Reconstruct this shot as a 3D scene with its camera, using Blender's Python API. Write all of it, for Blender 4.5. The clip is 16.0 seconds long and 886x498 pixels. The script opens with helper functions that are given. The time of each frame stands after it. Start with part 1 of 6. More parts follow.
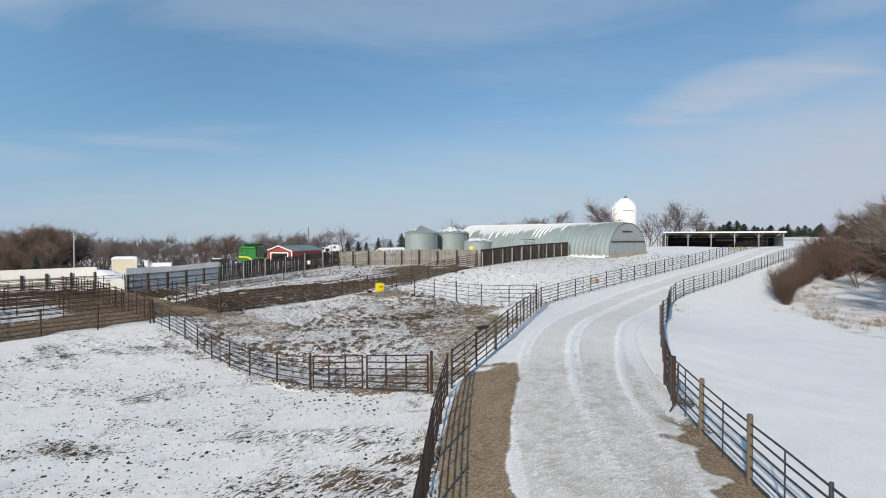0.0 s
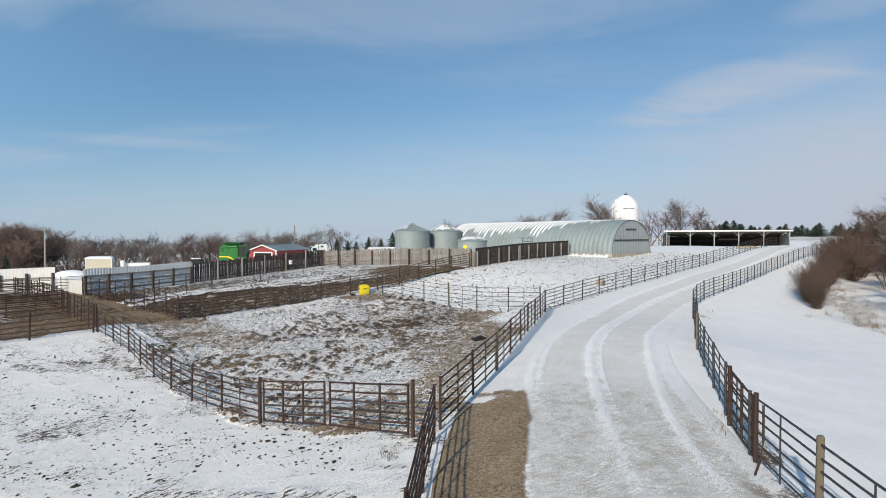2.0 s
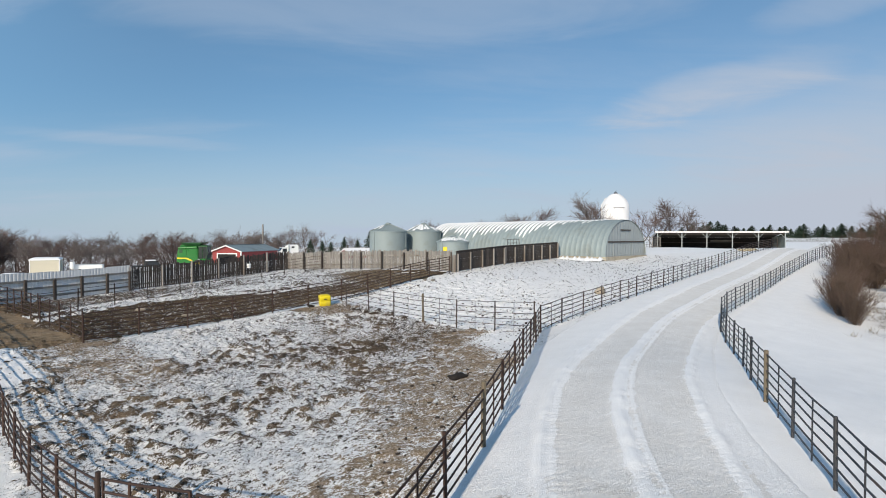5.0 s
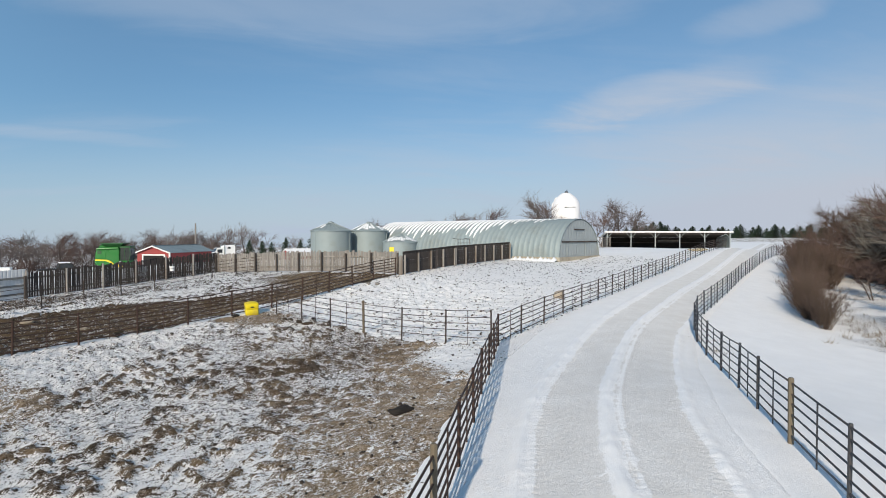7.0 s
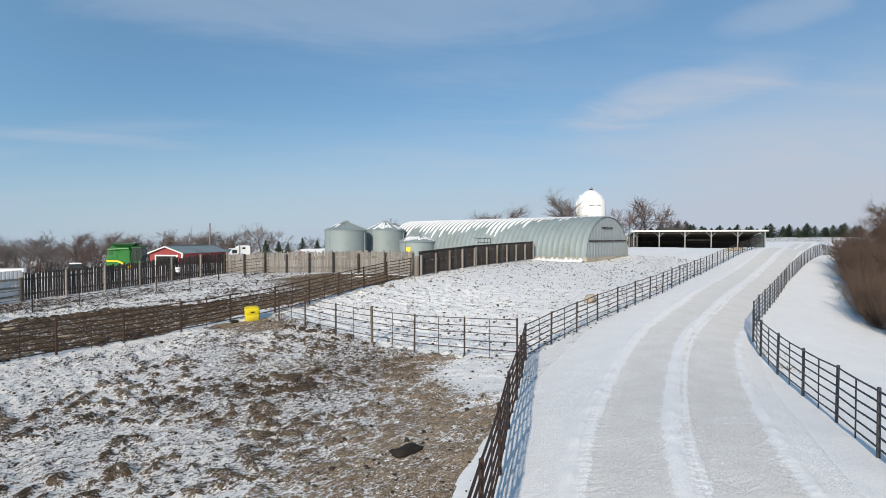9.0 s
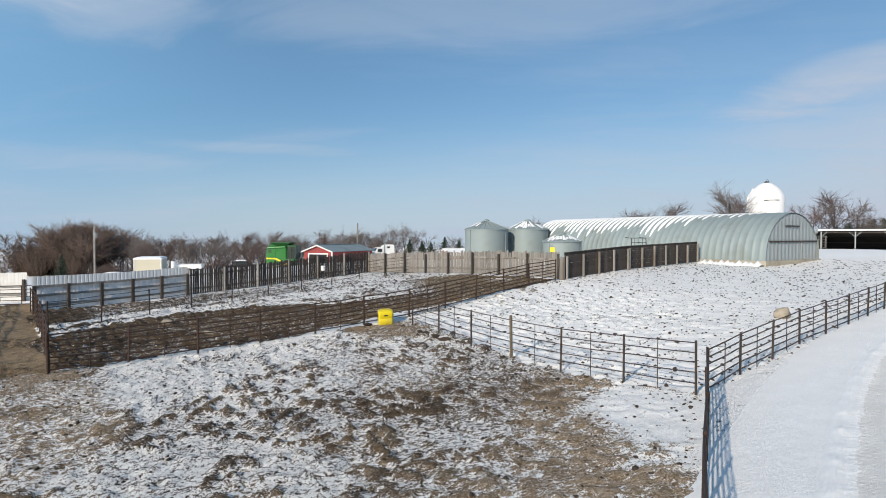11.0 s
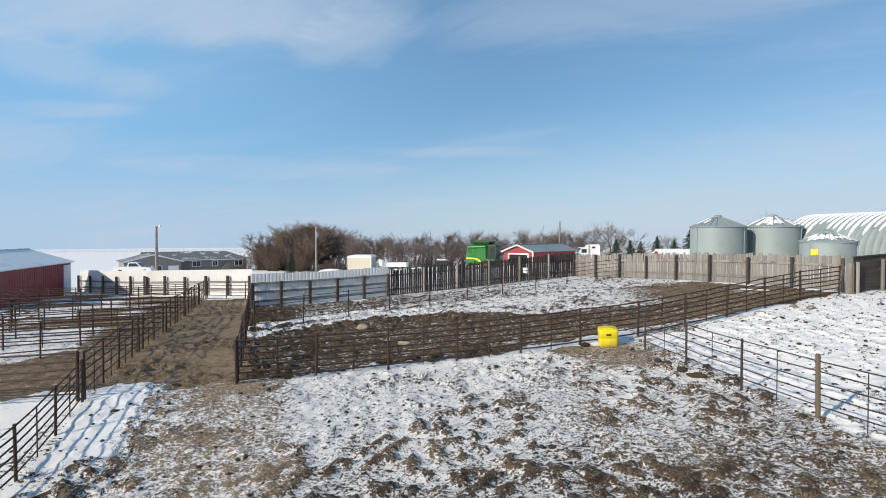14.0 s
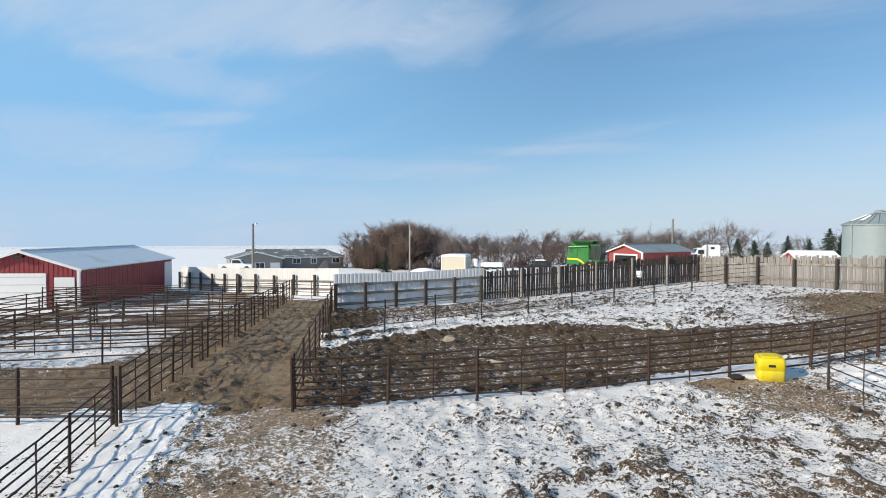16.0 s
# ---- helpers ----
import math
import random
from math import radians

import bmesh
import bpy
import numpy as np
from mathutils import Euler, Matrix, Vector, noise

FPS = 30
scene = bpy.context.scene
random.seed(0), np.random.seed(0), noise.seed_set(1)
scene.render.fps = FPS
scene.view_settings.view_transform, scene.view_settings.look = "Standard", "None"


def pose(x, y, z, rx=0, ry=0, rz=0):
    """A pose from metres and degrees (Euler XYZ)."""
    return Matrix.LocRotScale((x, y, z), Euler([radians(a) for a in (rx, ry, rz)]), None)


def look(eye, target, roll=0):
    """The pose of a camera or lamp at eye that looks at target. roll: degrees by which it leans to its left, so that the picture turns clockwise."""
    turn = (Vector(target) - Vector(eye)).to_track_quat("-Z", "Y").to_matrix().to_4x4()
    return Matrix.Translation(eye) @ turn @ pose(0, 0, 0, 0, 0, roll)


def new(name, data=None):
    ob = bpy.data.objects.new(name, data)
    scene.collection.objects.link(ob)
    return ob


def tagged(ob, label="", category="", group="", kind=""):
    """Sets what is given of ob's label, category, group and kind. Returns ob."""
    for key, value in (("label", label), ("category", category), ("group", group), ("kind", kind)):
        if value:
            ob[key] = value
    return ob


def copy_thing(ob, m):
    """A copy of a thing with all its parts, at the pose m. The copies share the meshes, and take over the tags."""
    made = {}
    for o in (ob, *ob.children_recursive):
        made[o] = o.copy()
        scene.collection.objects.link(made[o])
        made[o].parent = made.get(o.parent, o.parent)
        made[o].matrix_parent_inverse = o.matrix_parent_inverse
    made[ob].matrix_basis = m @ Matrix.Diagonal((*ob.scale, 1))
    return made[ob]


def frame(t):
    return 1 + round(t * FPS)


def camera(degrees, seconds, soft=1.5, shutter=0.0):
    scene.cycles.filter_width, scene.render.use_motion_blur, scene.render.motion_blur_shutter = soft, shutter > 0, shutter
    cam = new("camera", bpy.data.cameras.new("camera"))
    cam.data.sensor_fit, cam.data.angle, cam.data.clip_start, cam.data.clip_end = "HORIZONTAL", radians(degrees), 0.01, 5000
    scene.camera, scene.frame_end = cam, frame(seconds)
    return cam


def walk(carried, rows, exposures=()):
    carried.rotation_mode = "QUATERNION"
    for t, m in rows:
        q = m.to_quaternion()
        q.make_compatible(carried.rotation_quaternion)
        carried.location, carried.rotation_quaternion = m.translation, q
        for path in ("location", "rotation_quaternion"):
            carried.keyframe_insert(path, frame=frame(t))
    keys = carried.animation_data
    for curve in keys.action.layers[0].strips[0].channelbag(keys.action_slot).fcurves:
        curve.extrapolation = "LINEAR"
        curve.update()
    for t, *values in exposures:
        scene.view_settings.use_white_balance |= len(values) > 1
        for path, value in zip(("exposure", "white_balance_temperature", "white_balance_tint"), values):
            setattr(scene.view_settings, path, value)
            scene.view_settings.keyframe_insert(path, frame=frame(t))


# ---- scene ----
cam = camera(76.3, 16.0, soft=0.95)
# seconds, place in metres, yaw, pitch, roll
ROWS = [
    (0, 0.437, 2.371, 7.203, 1.13, -1.33, 0.12),
    (0.5, 0.378, 3.550, 7.136, 0.90, -1.33, 0.11),
    (1, 0.402, 4.706, 7.045, 0.67, -1.30, 0.01),
    (1.5, 0.454, 5.816, 6.963, 0.58, -1.32, 0.01),
    (2, 0.531, 6.886, 6.925, 0.47, -1.29, 0.11),
    (2.5, 0.575, 7.893, 6.951, 0.44, -1.29, 0.11),
    (3, 0.572, 8.928, 6.988, 0.35, -1.32, 0.10),
    (3.5, 0.591, 9.951, 7.047, 0.07, -1.35, 0.00),
    (6, 1.198, 14.934, 7.001, -3.74, -1.26, -0.05),
    (6.5, 1.246, 15.818, 6.967, -5.44, -1.26, -0.07),
    (7, 1.293, 16.652, 6.971, -6.54, -1.28, -0.09),
    (7.5, 1.384, 17.446, 6.971, -7.26, -1.29, -0.09),
    (8, 1.553, 18.238, 6.925, -7.52, -1.23, -0.10),
    (10.5, 1.746, 21.872, 6.793, 6.27, -1.23, 0.09),
    (11, 1.660, 22.694, 6.826, 9.86, -1.27, -0.05),
    (11.5, 1.387, 23.445, 6.852, 13.26, -1.31, 0.00),
    (12, 1.104, 24.183, 6.855, 19.01, -1.27, 0.00),
    (12.5, 0.753, 24.947, 6.837, 23.09, -1.25, -0.02),
    (13, 0.349, 25.693, 6.818, 25.66, -1.30, 0.03),
    (13.5, -0.089, 26.442, 6.785, 28.80, -1.26, 0.08),
    (14, -0.553, 27.215, 6.772, 29.72, -1.32, 0.00),
    (14.5, -1.063, 28.054, 6.733, 30.29, -1.29, 0.01),
    (15, -1.603, 28.962, 6.709, 33.21, -1.31, -0.13),
    (15.5, -2.162, 29.855, 6.716, 35.16, -1.37, -0.09),
    (16, -2.753, 30.623, 6.702, 39.46, -1.44, -0.21),
]
walk(cam, [(t, pose(x, y, z, 90 + pitch, roll, yaw)) for t, x, y, z, yaw, pitch, roll in ROWS],
     [(0.0, -0.21), (7.0, -0.2), (11.0, -0.14), (14.0, 0.0), (16.0, 0.08)])

# ---- light ----
SUN_AZ = radians(25.0)      # the light travels 25 degrees to the right of the y axis
SUN_EL = radians(25.0)
sun = new("sun", bpy.data.lights.new("sun", "SUN"))
sun.data.energy, sun.data.angle, sun.data.color = 5.0, radians(1.3), (1.0, 0.88, 0.72)
_d = Vector((math.sin(SUN_AZ) * math.cos(SUN_EL), math.cos(SUN_AZ) * math.cos(SUN_EL), -math.sin(SUN_EL)))
sun.matrix_world = look((0, 0, 60), Vector((0, 0, 60)) + _d)

world = bpy.data.worlds.new("world")
scene.world = world
world.use_nodes = True


class Tree:
    """Short-hand for a node tree."""

    def __init__(self, tree):
        self.tree = tree
        tree.nodes.clear()

    def add(self, kind, **sets):
        n = self.tree.nodes.new(kind)
        for k, v in sets.items():
            if k == "operation":
                n.operation = v
            elif k == "blend":
                n.blend_type = v
            elif k == "data":
                n.data_type = v
            elif k == "attribute":
                n.attribute_name = v
            elif k == "sky":
                n.sky_type = v
        return n

    def link(self, a, b):
        self.tree.links.new(a, b)

    def val(self, sock, x):
        if isinstance(x, bpy.types.NodeSocket):
            self.link(x, sock)
        elif isinstance(x, (tuple, list)) and len(x) == 3 and sock.type == "RGBA":
            sock.default_value = (*x, 1)
        else:
            sock.default_value = x

    def math(self, op, a, b=0.0, c=0.0, clamp=False):
        n = self.add("ShaderNodeMath", operation=op)
        n.use_clamp = clamp
        self.val(n.inputs[0], a)
        self.val(n.inputs[1], b)
        self.val(n.inputs[2], c)
        return n.outputs[0]

    def ramp(self, x, lo, hi, a=0.0, b=1.0):
        n = self.add("ShaderNodeMapRange")
        n.interpolation_type = "SMOOTHSTEP"
        for i, v in enumerate((x, lo, hi, a, b)):
            self.val(n.inputs[i], v)
        return n.outputs[0]

    def mix(self, f, a, b, blend="MIX"):
        n = self.add("ShaderNodeMix", data="RGBA", blend=blend)
        self.val(n.inputs[0], f)
        self.val(n.inputs[6], a)
        self.val(n.inputs[7], b)
        return n.outputs[2]

    def noise(self, vec, scale, detail=4.0, rough=0.55, distort=0.0):
        n = self.add("ShaderNodeTexNoise")
        if vec is not None:
            self.link(vec, n.inputs["Vector"])
        n.inputs["Scale"].default_value = scale
        n.inputs["Detail"].default_value = detail
        n.inputs["Roughness"].default_value = rough
        n.inputs["Distortion"].default_value = distort
        return n.outputs[0]

    def stretch(self, vec, sx, sy, sz, offset=(0, 0, 0)):
        n = self.add("ShaderNodeMapping")
        self.link(vec, n.inputs[0])
        n.inputs[1].default_value = offset
        n.inputs[3].default_value = (sx, sy, sz)
        return n.outputs[0]


def build_sky():
    w = Tree(world.node_tree)
    out = w.add("ShaderNodeOutputWorld")
    bg = w.add("ShaderNodeBackground")
    sky = w.add("ShaderNodeTexSky", sky="NISHITA")
    sky.sun_disc = False
    sky.sun_elevation = SUN_EL
    sky.sun_rotation = math.pi + SUN_AZ
    sky.altitude, sky.air_density, sky.dust_density, sky.ozone_density = 400, 1.0, 0.25, 2.5
    co = w.add("ShaderNodeTexCoord")
    sep = w.add("ShaderNodeSeparateXYZ")
    w.link(co.outputs["Generated"], sep.inputs[0])
    x, y, z = sep.outputs
    high = w.math("MAXIMUM", z, 0.0)
    deep = w.math("ADD", high, 0.14)
    u, v = w.math("DIVIDE", x, deep), w.math("DIVIDE", y, deep)
    comb = w.add("ShaderNodeCombineXYZ")
    w.link(u, comb.inputs[0])
    w.link(v, comb.inputs[1])
    flat = w.stretch(comb.outputs[0], 0.55, 0.9, 1.0, (1.3, 0.4, 0))
    veil = w.noise(flat, 0.9, 7.0, 0.55, 0.5)
    wisp = w.noise(w.stretch(comb.outputs[0], 0.35, 1.3, 1.0, (5.1, 2.2, 0)), 1.6, 8.0, 0.6, 0.8)
    cloud = w.math("ADD", w.math("MULTIPLY", veil, 0.65), w.math("MULTIPLY", wisp, 0.35))
    cloud = w.ramp(cloud, 0.47, 0.72)
    # haze gathers to the right and low down
    side = w.ramp(x, 0.1, 0.75)
    low = w.math("POWER", w.ramp(high, 0.0, w.ramp(x, -0.75, 0.0, 0.22, 0.3), 1.0, 0.0), 1.6)
    clear = w.mix(1.0, sky.outputs[0], (0.92, 1.14, 1.22), "MULTIPLY")
    clear = w.mix(w.ramp(x, -0.35, -0.95, 0.0, 0.75), clear, (3.2, 6.6, 10.4))
    # veils of cirrus: bearing, height, half width, half height in degrees, slope, strength
    east = w.math("MULTIPLY", w.math("ARCTAN2", x, y), 57.3)
    up = w.math("MULTIPLY", w.math("ARCSINE", z), 57.3)
    swirl = w.math("MULTIPLY", w.math("SUBTRACT", w.noise(w.stretch(comb.outputs[0], 0.5, 1.1, 1.0, (2.0, 7.0, 0)), 2.2, 6.0, 0.6, 0.6), 0.5), 3.2)
    bank = 0.0
    for b0, h0, bw, hw, tilt, amount in ((-60, 19.6, 21, 3.6, 0.10, 0.75), (-3, 21.6, 27, 3.8, 0.03, 0.42), (-38, 19.5, 6, 3.0, 0.3, 0.5), (28, 13.2, 11, 2.1, 0.16, 0.62),
                                         (33, 9.5, 14, 4.0, 0.0, 0.3), (35, 18.5, 5, 1.6, 0.1, 0.35), (-64, 14.2, 8, 1.8, -0.12, 0.4), (-63, 10.6, 6, 0.7, 0.08, 0.35),
                                         (-27, 8.4, 9, 0.6, 0.0, 0.3), (-48, 6.5, 14, 1.1, 0.0, 0.25), (-70, 8.0, 10, 2.5, 0.0, 0.4)):
        dx = w.math("SUBTRACT", east, b0)
        q = w.math("DIVIDE", dx, bw)
        r = w.math("DIVIDE", w.math("SUBTRACT", w.math("SUBTRACT", up, h0), w.math("MULTIPLY", dx, tilt)), hw)
        d = w.math("ADD", w.math("ADD", w.math("MULTIPLY", q, q), w.math("MULTIPLY", r, r)), swirl)
        bank = w.math("ADD", w.math("MULTIPLY", w.ramp(d, 1.5, -0.2, 0.0, 1.0), amount), bank)
    low = w.math("MULTIPLY", low, w.ramp(x, -0.75, 0.05, 0.68, 1.0))
    cover = w.math("ADD", w.math("MULTIPLY", cloud, 0.3), w.math("MULTIPLY", low, 0.85))
    cover = w.math("ADD", cover, w.math("MULTIPLY", bank, 0.85))
    thin = w.mix(0.32, clear, (2.75, 5.6, 9.0))
    cover = w.math("ADD", cover, w.math("MULTIPLY", w.math("MULTIPLY", side, w.ramp(high, 0.05, 0.4, 1.0, 0.1)), 0.35), clamp=True)
    tint = w.mix(cover, thin, w.mix(side, (6.05, 7.1, 8.65), (6.55, 7.15, 8.3)))
    w.link(tint, bg.inputs[0])
    bg.inputs[1].default_value = 0.088
    w.link(bg.outputs[0], out.inputs[0])


build_sky()


# ---- materials ----
def material(name, base, rough=0.7, metal=0.0, spread=0.25, scale=6.0, grain=60.0, bump=0.15, distance=0.01, dirt=None, dirt_amount=0.35, objects=True, bands=None):
    """A surface with two scales of colour change, optional dirt in patches and a fine bump."""
    m = bpy.data.materials.new(name)
    m.use_nodes = True
    t = Tree(m.node_tree)
    out, bsdf = t.add("ShaderNodeOutputMaterial"), t.add("ShaderNodeBsdfPrincipled")
    t.link(bsdf.outputs[0], out.inputs[0])
    co = t.add("ShaderNodeTexCoord").outputs["Object"]
    if bands:
        co = t.stretch(co, *bands)
    big, fine = t.noise(co, scale, 5.0, 0.6), t.noise(co, grain, 3.0, 0.6)
    info = t.add("ShaderNodeObjectInfo")
    shade = t.math("ADD", t.math("MULTIPLY", big, 1.3 * spread), t.math("MULTIPLY", fine, 0.7 * spread))
    if objects:
        shade = t.math("ADD", shade, t.math("MULTIPLY", info.outputs["Random"], 0.6 * spread))
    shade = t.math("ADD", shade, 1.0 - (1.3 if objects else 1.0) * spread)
    tone = t.mix(1.0, base, shade, "MULTIPLY")
    if dirt:
        patch = t.ramp(t.noise(co, scale * 0.45, 6.0, 0.65), 0.6 - dirt_amount * 0.35, 0.75 - dirt_amount * 0.2)
        tone = t.mix(patch, tone, dirt)
    t.link(tone, bsdf.inputs["Base Color"])
    bsdf.inputs["Metallic"].default_value = metal
    t.link(t.ramp(big, 0.2, 0.8, max(rough - 0.12, 0.02), min(rough + 0.12, 1.0)), bsdf.inputs["Roughness"])
    b = t.add("ShaderNodeBump")
    b.inputs["Strength"].default_value, b.inputs["Distance"].default_value = bump, distance
    t.link(fine, b.inputs["Height"])
    t.link(b.outputs[0], bsdf.inputs["Normal"])
    return m


RUST = material("rusty_pipe", (0.046, 0.023, 0.015), 0.75, 0.1, 0.6, 3.0, 50, 0.3, 0.004, (0.045, 0.028, 0.021), 0.5)
STEEL = material("dark_pipe", (0.048, 0.036, 0.03), 0.6, 0.3, 0.45, 3.0, 50, 0.2, 0.004, (0.12, 0.065, 0.04), 0.4)
GREYPIPE = material("grey_pipe", (0.06, 0.06, 0.064), 0.55, 0.4, 0.4, 3.0, 50, 0.2, 0.004, (0.12, 0.08, 0.06), 0.35)
POSTWOOD = material("post_wood", (0.135, 0.11, 0.075), 0.85, 0, 0.4, 5.0, 40, 0.4, 0.006, (0.12, 0.09, 0.06), 0.4, bands=(1, 1, 0.15))
GREYWOOD = material("weathered_board", (0.245, 0.231, 0.214), 0.9, 0, 0.8, 4.0, 40, 0.5, 0.006, (0.15, 0.125, 0.10), 0.5, bands=(1, 1, 0.12))
DARKWOOD = material("dark_board", (0.05, 0.041, 0.036), 0.9, 0, 0.5, 4.0, 40, 0.5, 0.006, (0.11, 0.088, 0.072), 0.3, bands=(1, 1, 0.12))
TIN = material("white_sheet_metal", (0.79, 0.80, 0.80), 0.45, 0.0, 0.12, 0.7, 30, 0.05, 0.004, (0.62, 0.60, 0.55), 0.2)
DULLTIN = material("dull_white_sheet", (0.6, 0.605, 0.6), 0.55, 0.0, 0.16, 0.7, 30, 0.05, 0.004, (0.48, 0.46, 0.42), 0.25)
GALV = material("galvanised_sheet", (0.25, 0.30, 0.305), 0.6, 0.1, 0.18, 0.8, 25, 0.08, 0.004, (0.22, 0.25, 0.24), 0.35)
GALVEND = material("galvanised_end", (0.33, 0.37, 0.38), 0.55, 0.15, 0.2, 0.9, 25, 0.08, 0.004, (0.33, 0.35, 0.34), 0.3)
SNOWCAP = material("snow_cap", (0.88, 0.88, 0.88), 0.6, 0, 0.06, 2.0, 30, 0.2, 0.02)
REDTIN = material("red_sheet_metal", (0.27, 0.035, 0.04), 0.5, 0.1, 0.2, 0.8, 25, 0.05, 0.004)
REDWOOD = material("red_siding", (0.31, 0.052, 0.05), 0.7, 0, 0.2, 1.2, 25, 0.1, 0.004)
WHITE = material("white_paint", (0.8, 0.8, 0.78), 0.45, 0, 0.08, 1.0, 30, 0.05, 0.003)
SILOWHITE = material("silo_white", (0.82, 0.82, 0.82), 0.45, 0, 0.07, 0.6, 20, 0.05, 0.003, (0.68, 0.67, 0.64), 0.15)
GREYSIDE = material("grey_siding", (0.23, 0.22, 0.205), 0.75, 0, 0.12, 1.0, 30, 0.1, 0.004)
SHINGLE = material("grey_shingles", (0.15, 0.16, 0.165), 0.9, 0, 0.35, 1.5, 40, 0.3, 0.01, (0.75, 0.77, 0.8), 0.22)
GREEN = material("green_paint", (0.01, 0.15, 0.018), 0.35, 0, 0.2, 1.0, 20, 0.05, 0.003)
YELLOWPAINT = material("yellow_paint", (0.72, 0.55, 0.02), 0.4, 0, 0.15, 1.5, 30, 0.05, 0.003)
YELLOW = material("yellow_plastic", (0.72, 0.58, 0.012), 0.42, 0, 0.2, 2.5, 30, 0.1, 0.004, (0.5, 0.4, 0.06), 0.3)
BLACK = material("black_rubber", (0.02, 0.02, 0.02), 0.8, 0, 0.3, 3.0, 40, 0.2, 0.004)
# near-black: shade inside the sheds, put into the colour
INSHADE = material("interior_shade", (0.018, 0.016, 0.015), 0.9, 0, 0.4, 2.0, 20, 0.3, 0.01)
BEIGE = material("beige_panel", (0.62, 0.57, 0.44), 0.6, 0, 0.1, 0.8, 25, 0.05, 0.004)
CONCRETE = material("concrete", (0.42, 0.38, 0.30), 0.9, 0, 0.3, 2.0, 30, 0.3, 0.01, (0.3, 0.26, 0.2), 0.4)
BARK = material("bark", (0.085, 0.066, 0.056), 0.95, 0, 0.5, 4.0, 30, 0.5, 0.01)
TWIG = material("brown_twigs", (0.15, 0.124, 0.114), 0.95, 0, 0.55, 0.5, 6, 0.0, 0.01)
REDTWIG = material("reddish_twigs", (0.115, 0.074, 0.062), 0.95, 0, 0.5, 0.5, 6, 0.0, 0.01)
BRUSHTWIG = material("brush_twigs", (0.185, 0.133, 0.108), 0.95, 0, 0.5, 0.5, 6, 0.0, 0.01)
BUSHTWIG = material("bush_twigs", (0.085, 0.058, 0.042), 0.95, 0, 0.55, 0.7, 6, 0.0, 0.01)
FROSTTWIG = material("frosted_twigs", (0.17, 0.155, 0.135), 0.95, 0, 0.5, 0.5, 6, 0.0, 0.01)
NEEDLE = material("spruce_needles", (0.028, 0.05, 0.03), 0.9, 0, 0.5, 0.8, 8, 0.0, 0.01)
STRAW = material("dry_grass", (0.21, 0.16, 0.095), 0.95, 0, 0.5, 2.0, 20, 0.0, 0.01)
ROCK = material("stone", (0.38, 0.33, 0.26), 0.9, 0, 0.4, 4.0, 40, 0.6, 0.02, (0.2, 0.17, 0.13), 0.4)
MUDLUMP = material("dark_mud_lump", (0.016, 0.013, 0.011), 0.9, 0, 0.5, 4.0, 40, 0.6, 0.02)
CLODMUD = material("clumped_mud", (0.05, 0.036, 0.024), 0.95, 0, 0.5, 4.0, 40, 0.6, 0.02)
GREYSTONE = material("grey_stone", (0.2, 0.185, 0.165), 0.9, 0, 0.5, 4.0, 40, 0.6, 0.02, (0.8, 0.79, 0.77), 0.45)
HAY = material("hay", (0.42, 0.37, 0.26), 0.95, 0, 0.4, 4.0, 40, 0.5, 0.02)


def glass_material():
    m = bpy.data.materials.new("window_glass")
    m.use_nodes = True
    t = Tree(m.node_tree)
    out, bsdf = t.add("ShaderNodeOutputMaterial"), t.add("ShaderNodeBsdfPrincipled")
    bsdf.inputs["Base Color"].default_value = (0.03, 0.035, 0.04, 1)
    bsdf.inputs["Roughness"].default_value = 0.06
    t.link(bsdf.outputs[0], out.inputs[0])
    return m


GLASS = glass_material()
CABGLASS = material("tinted_cab_glass", (0.012, 0.02, 0.016), 0.35, 0, 0.3, 1.0, 10, 0.0, 0.002)


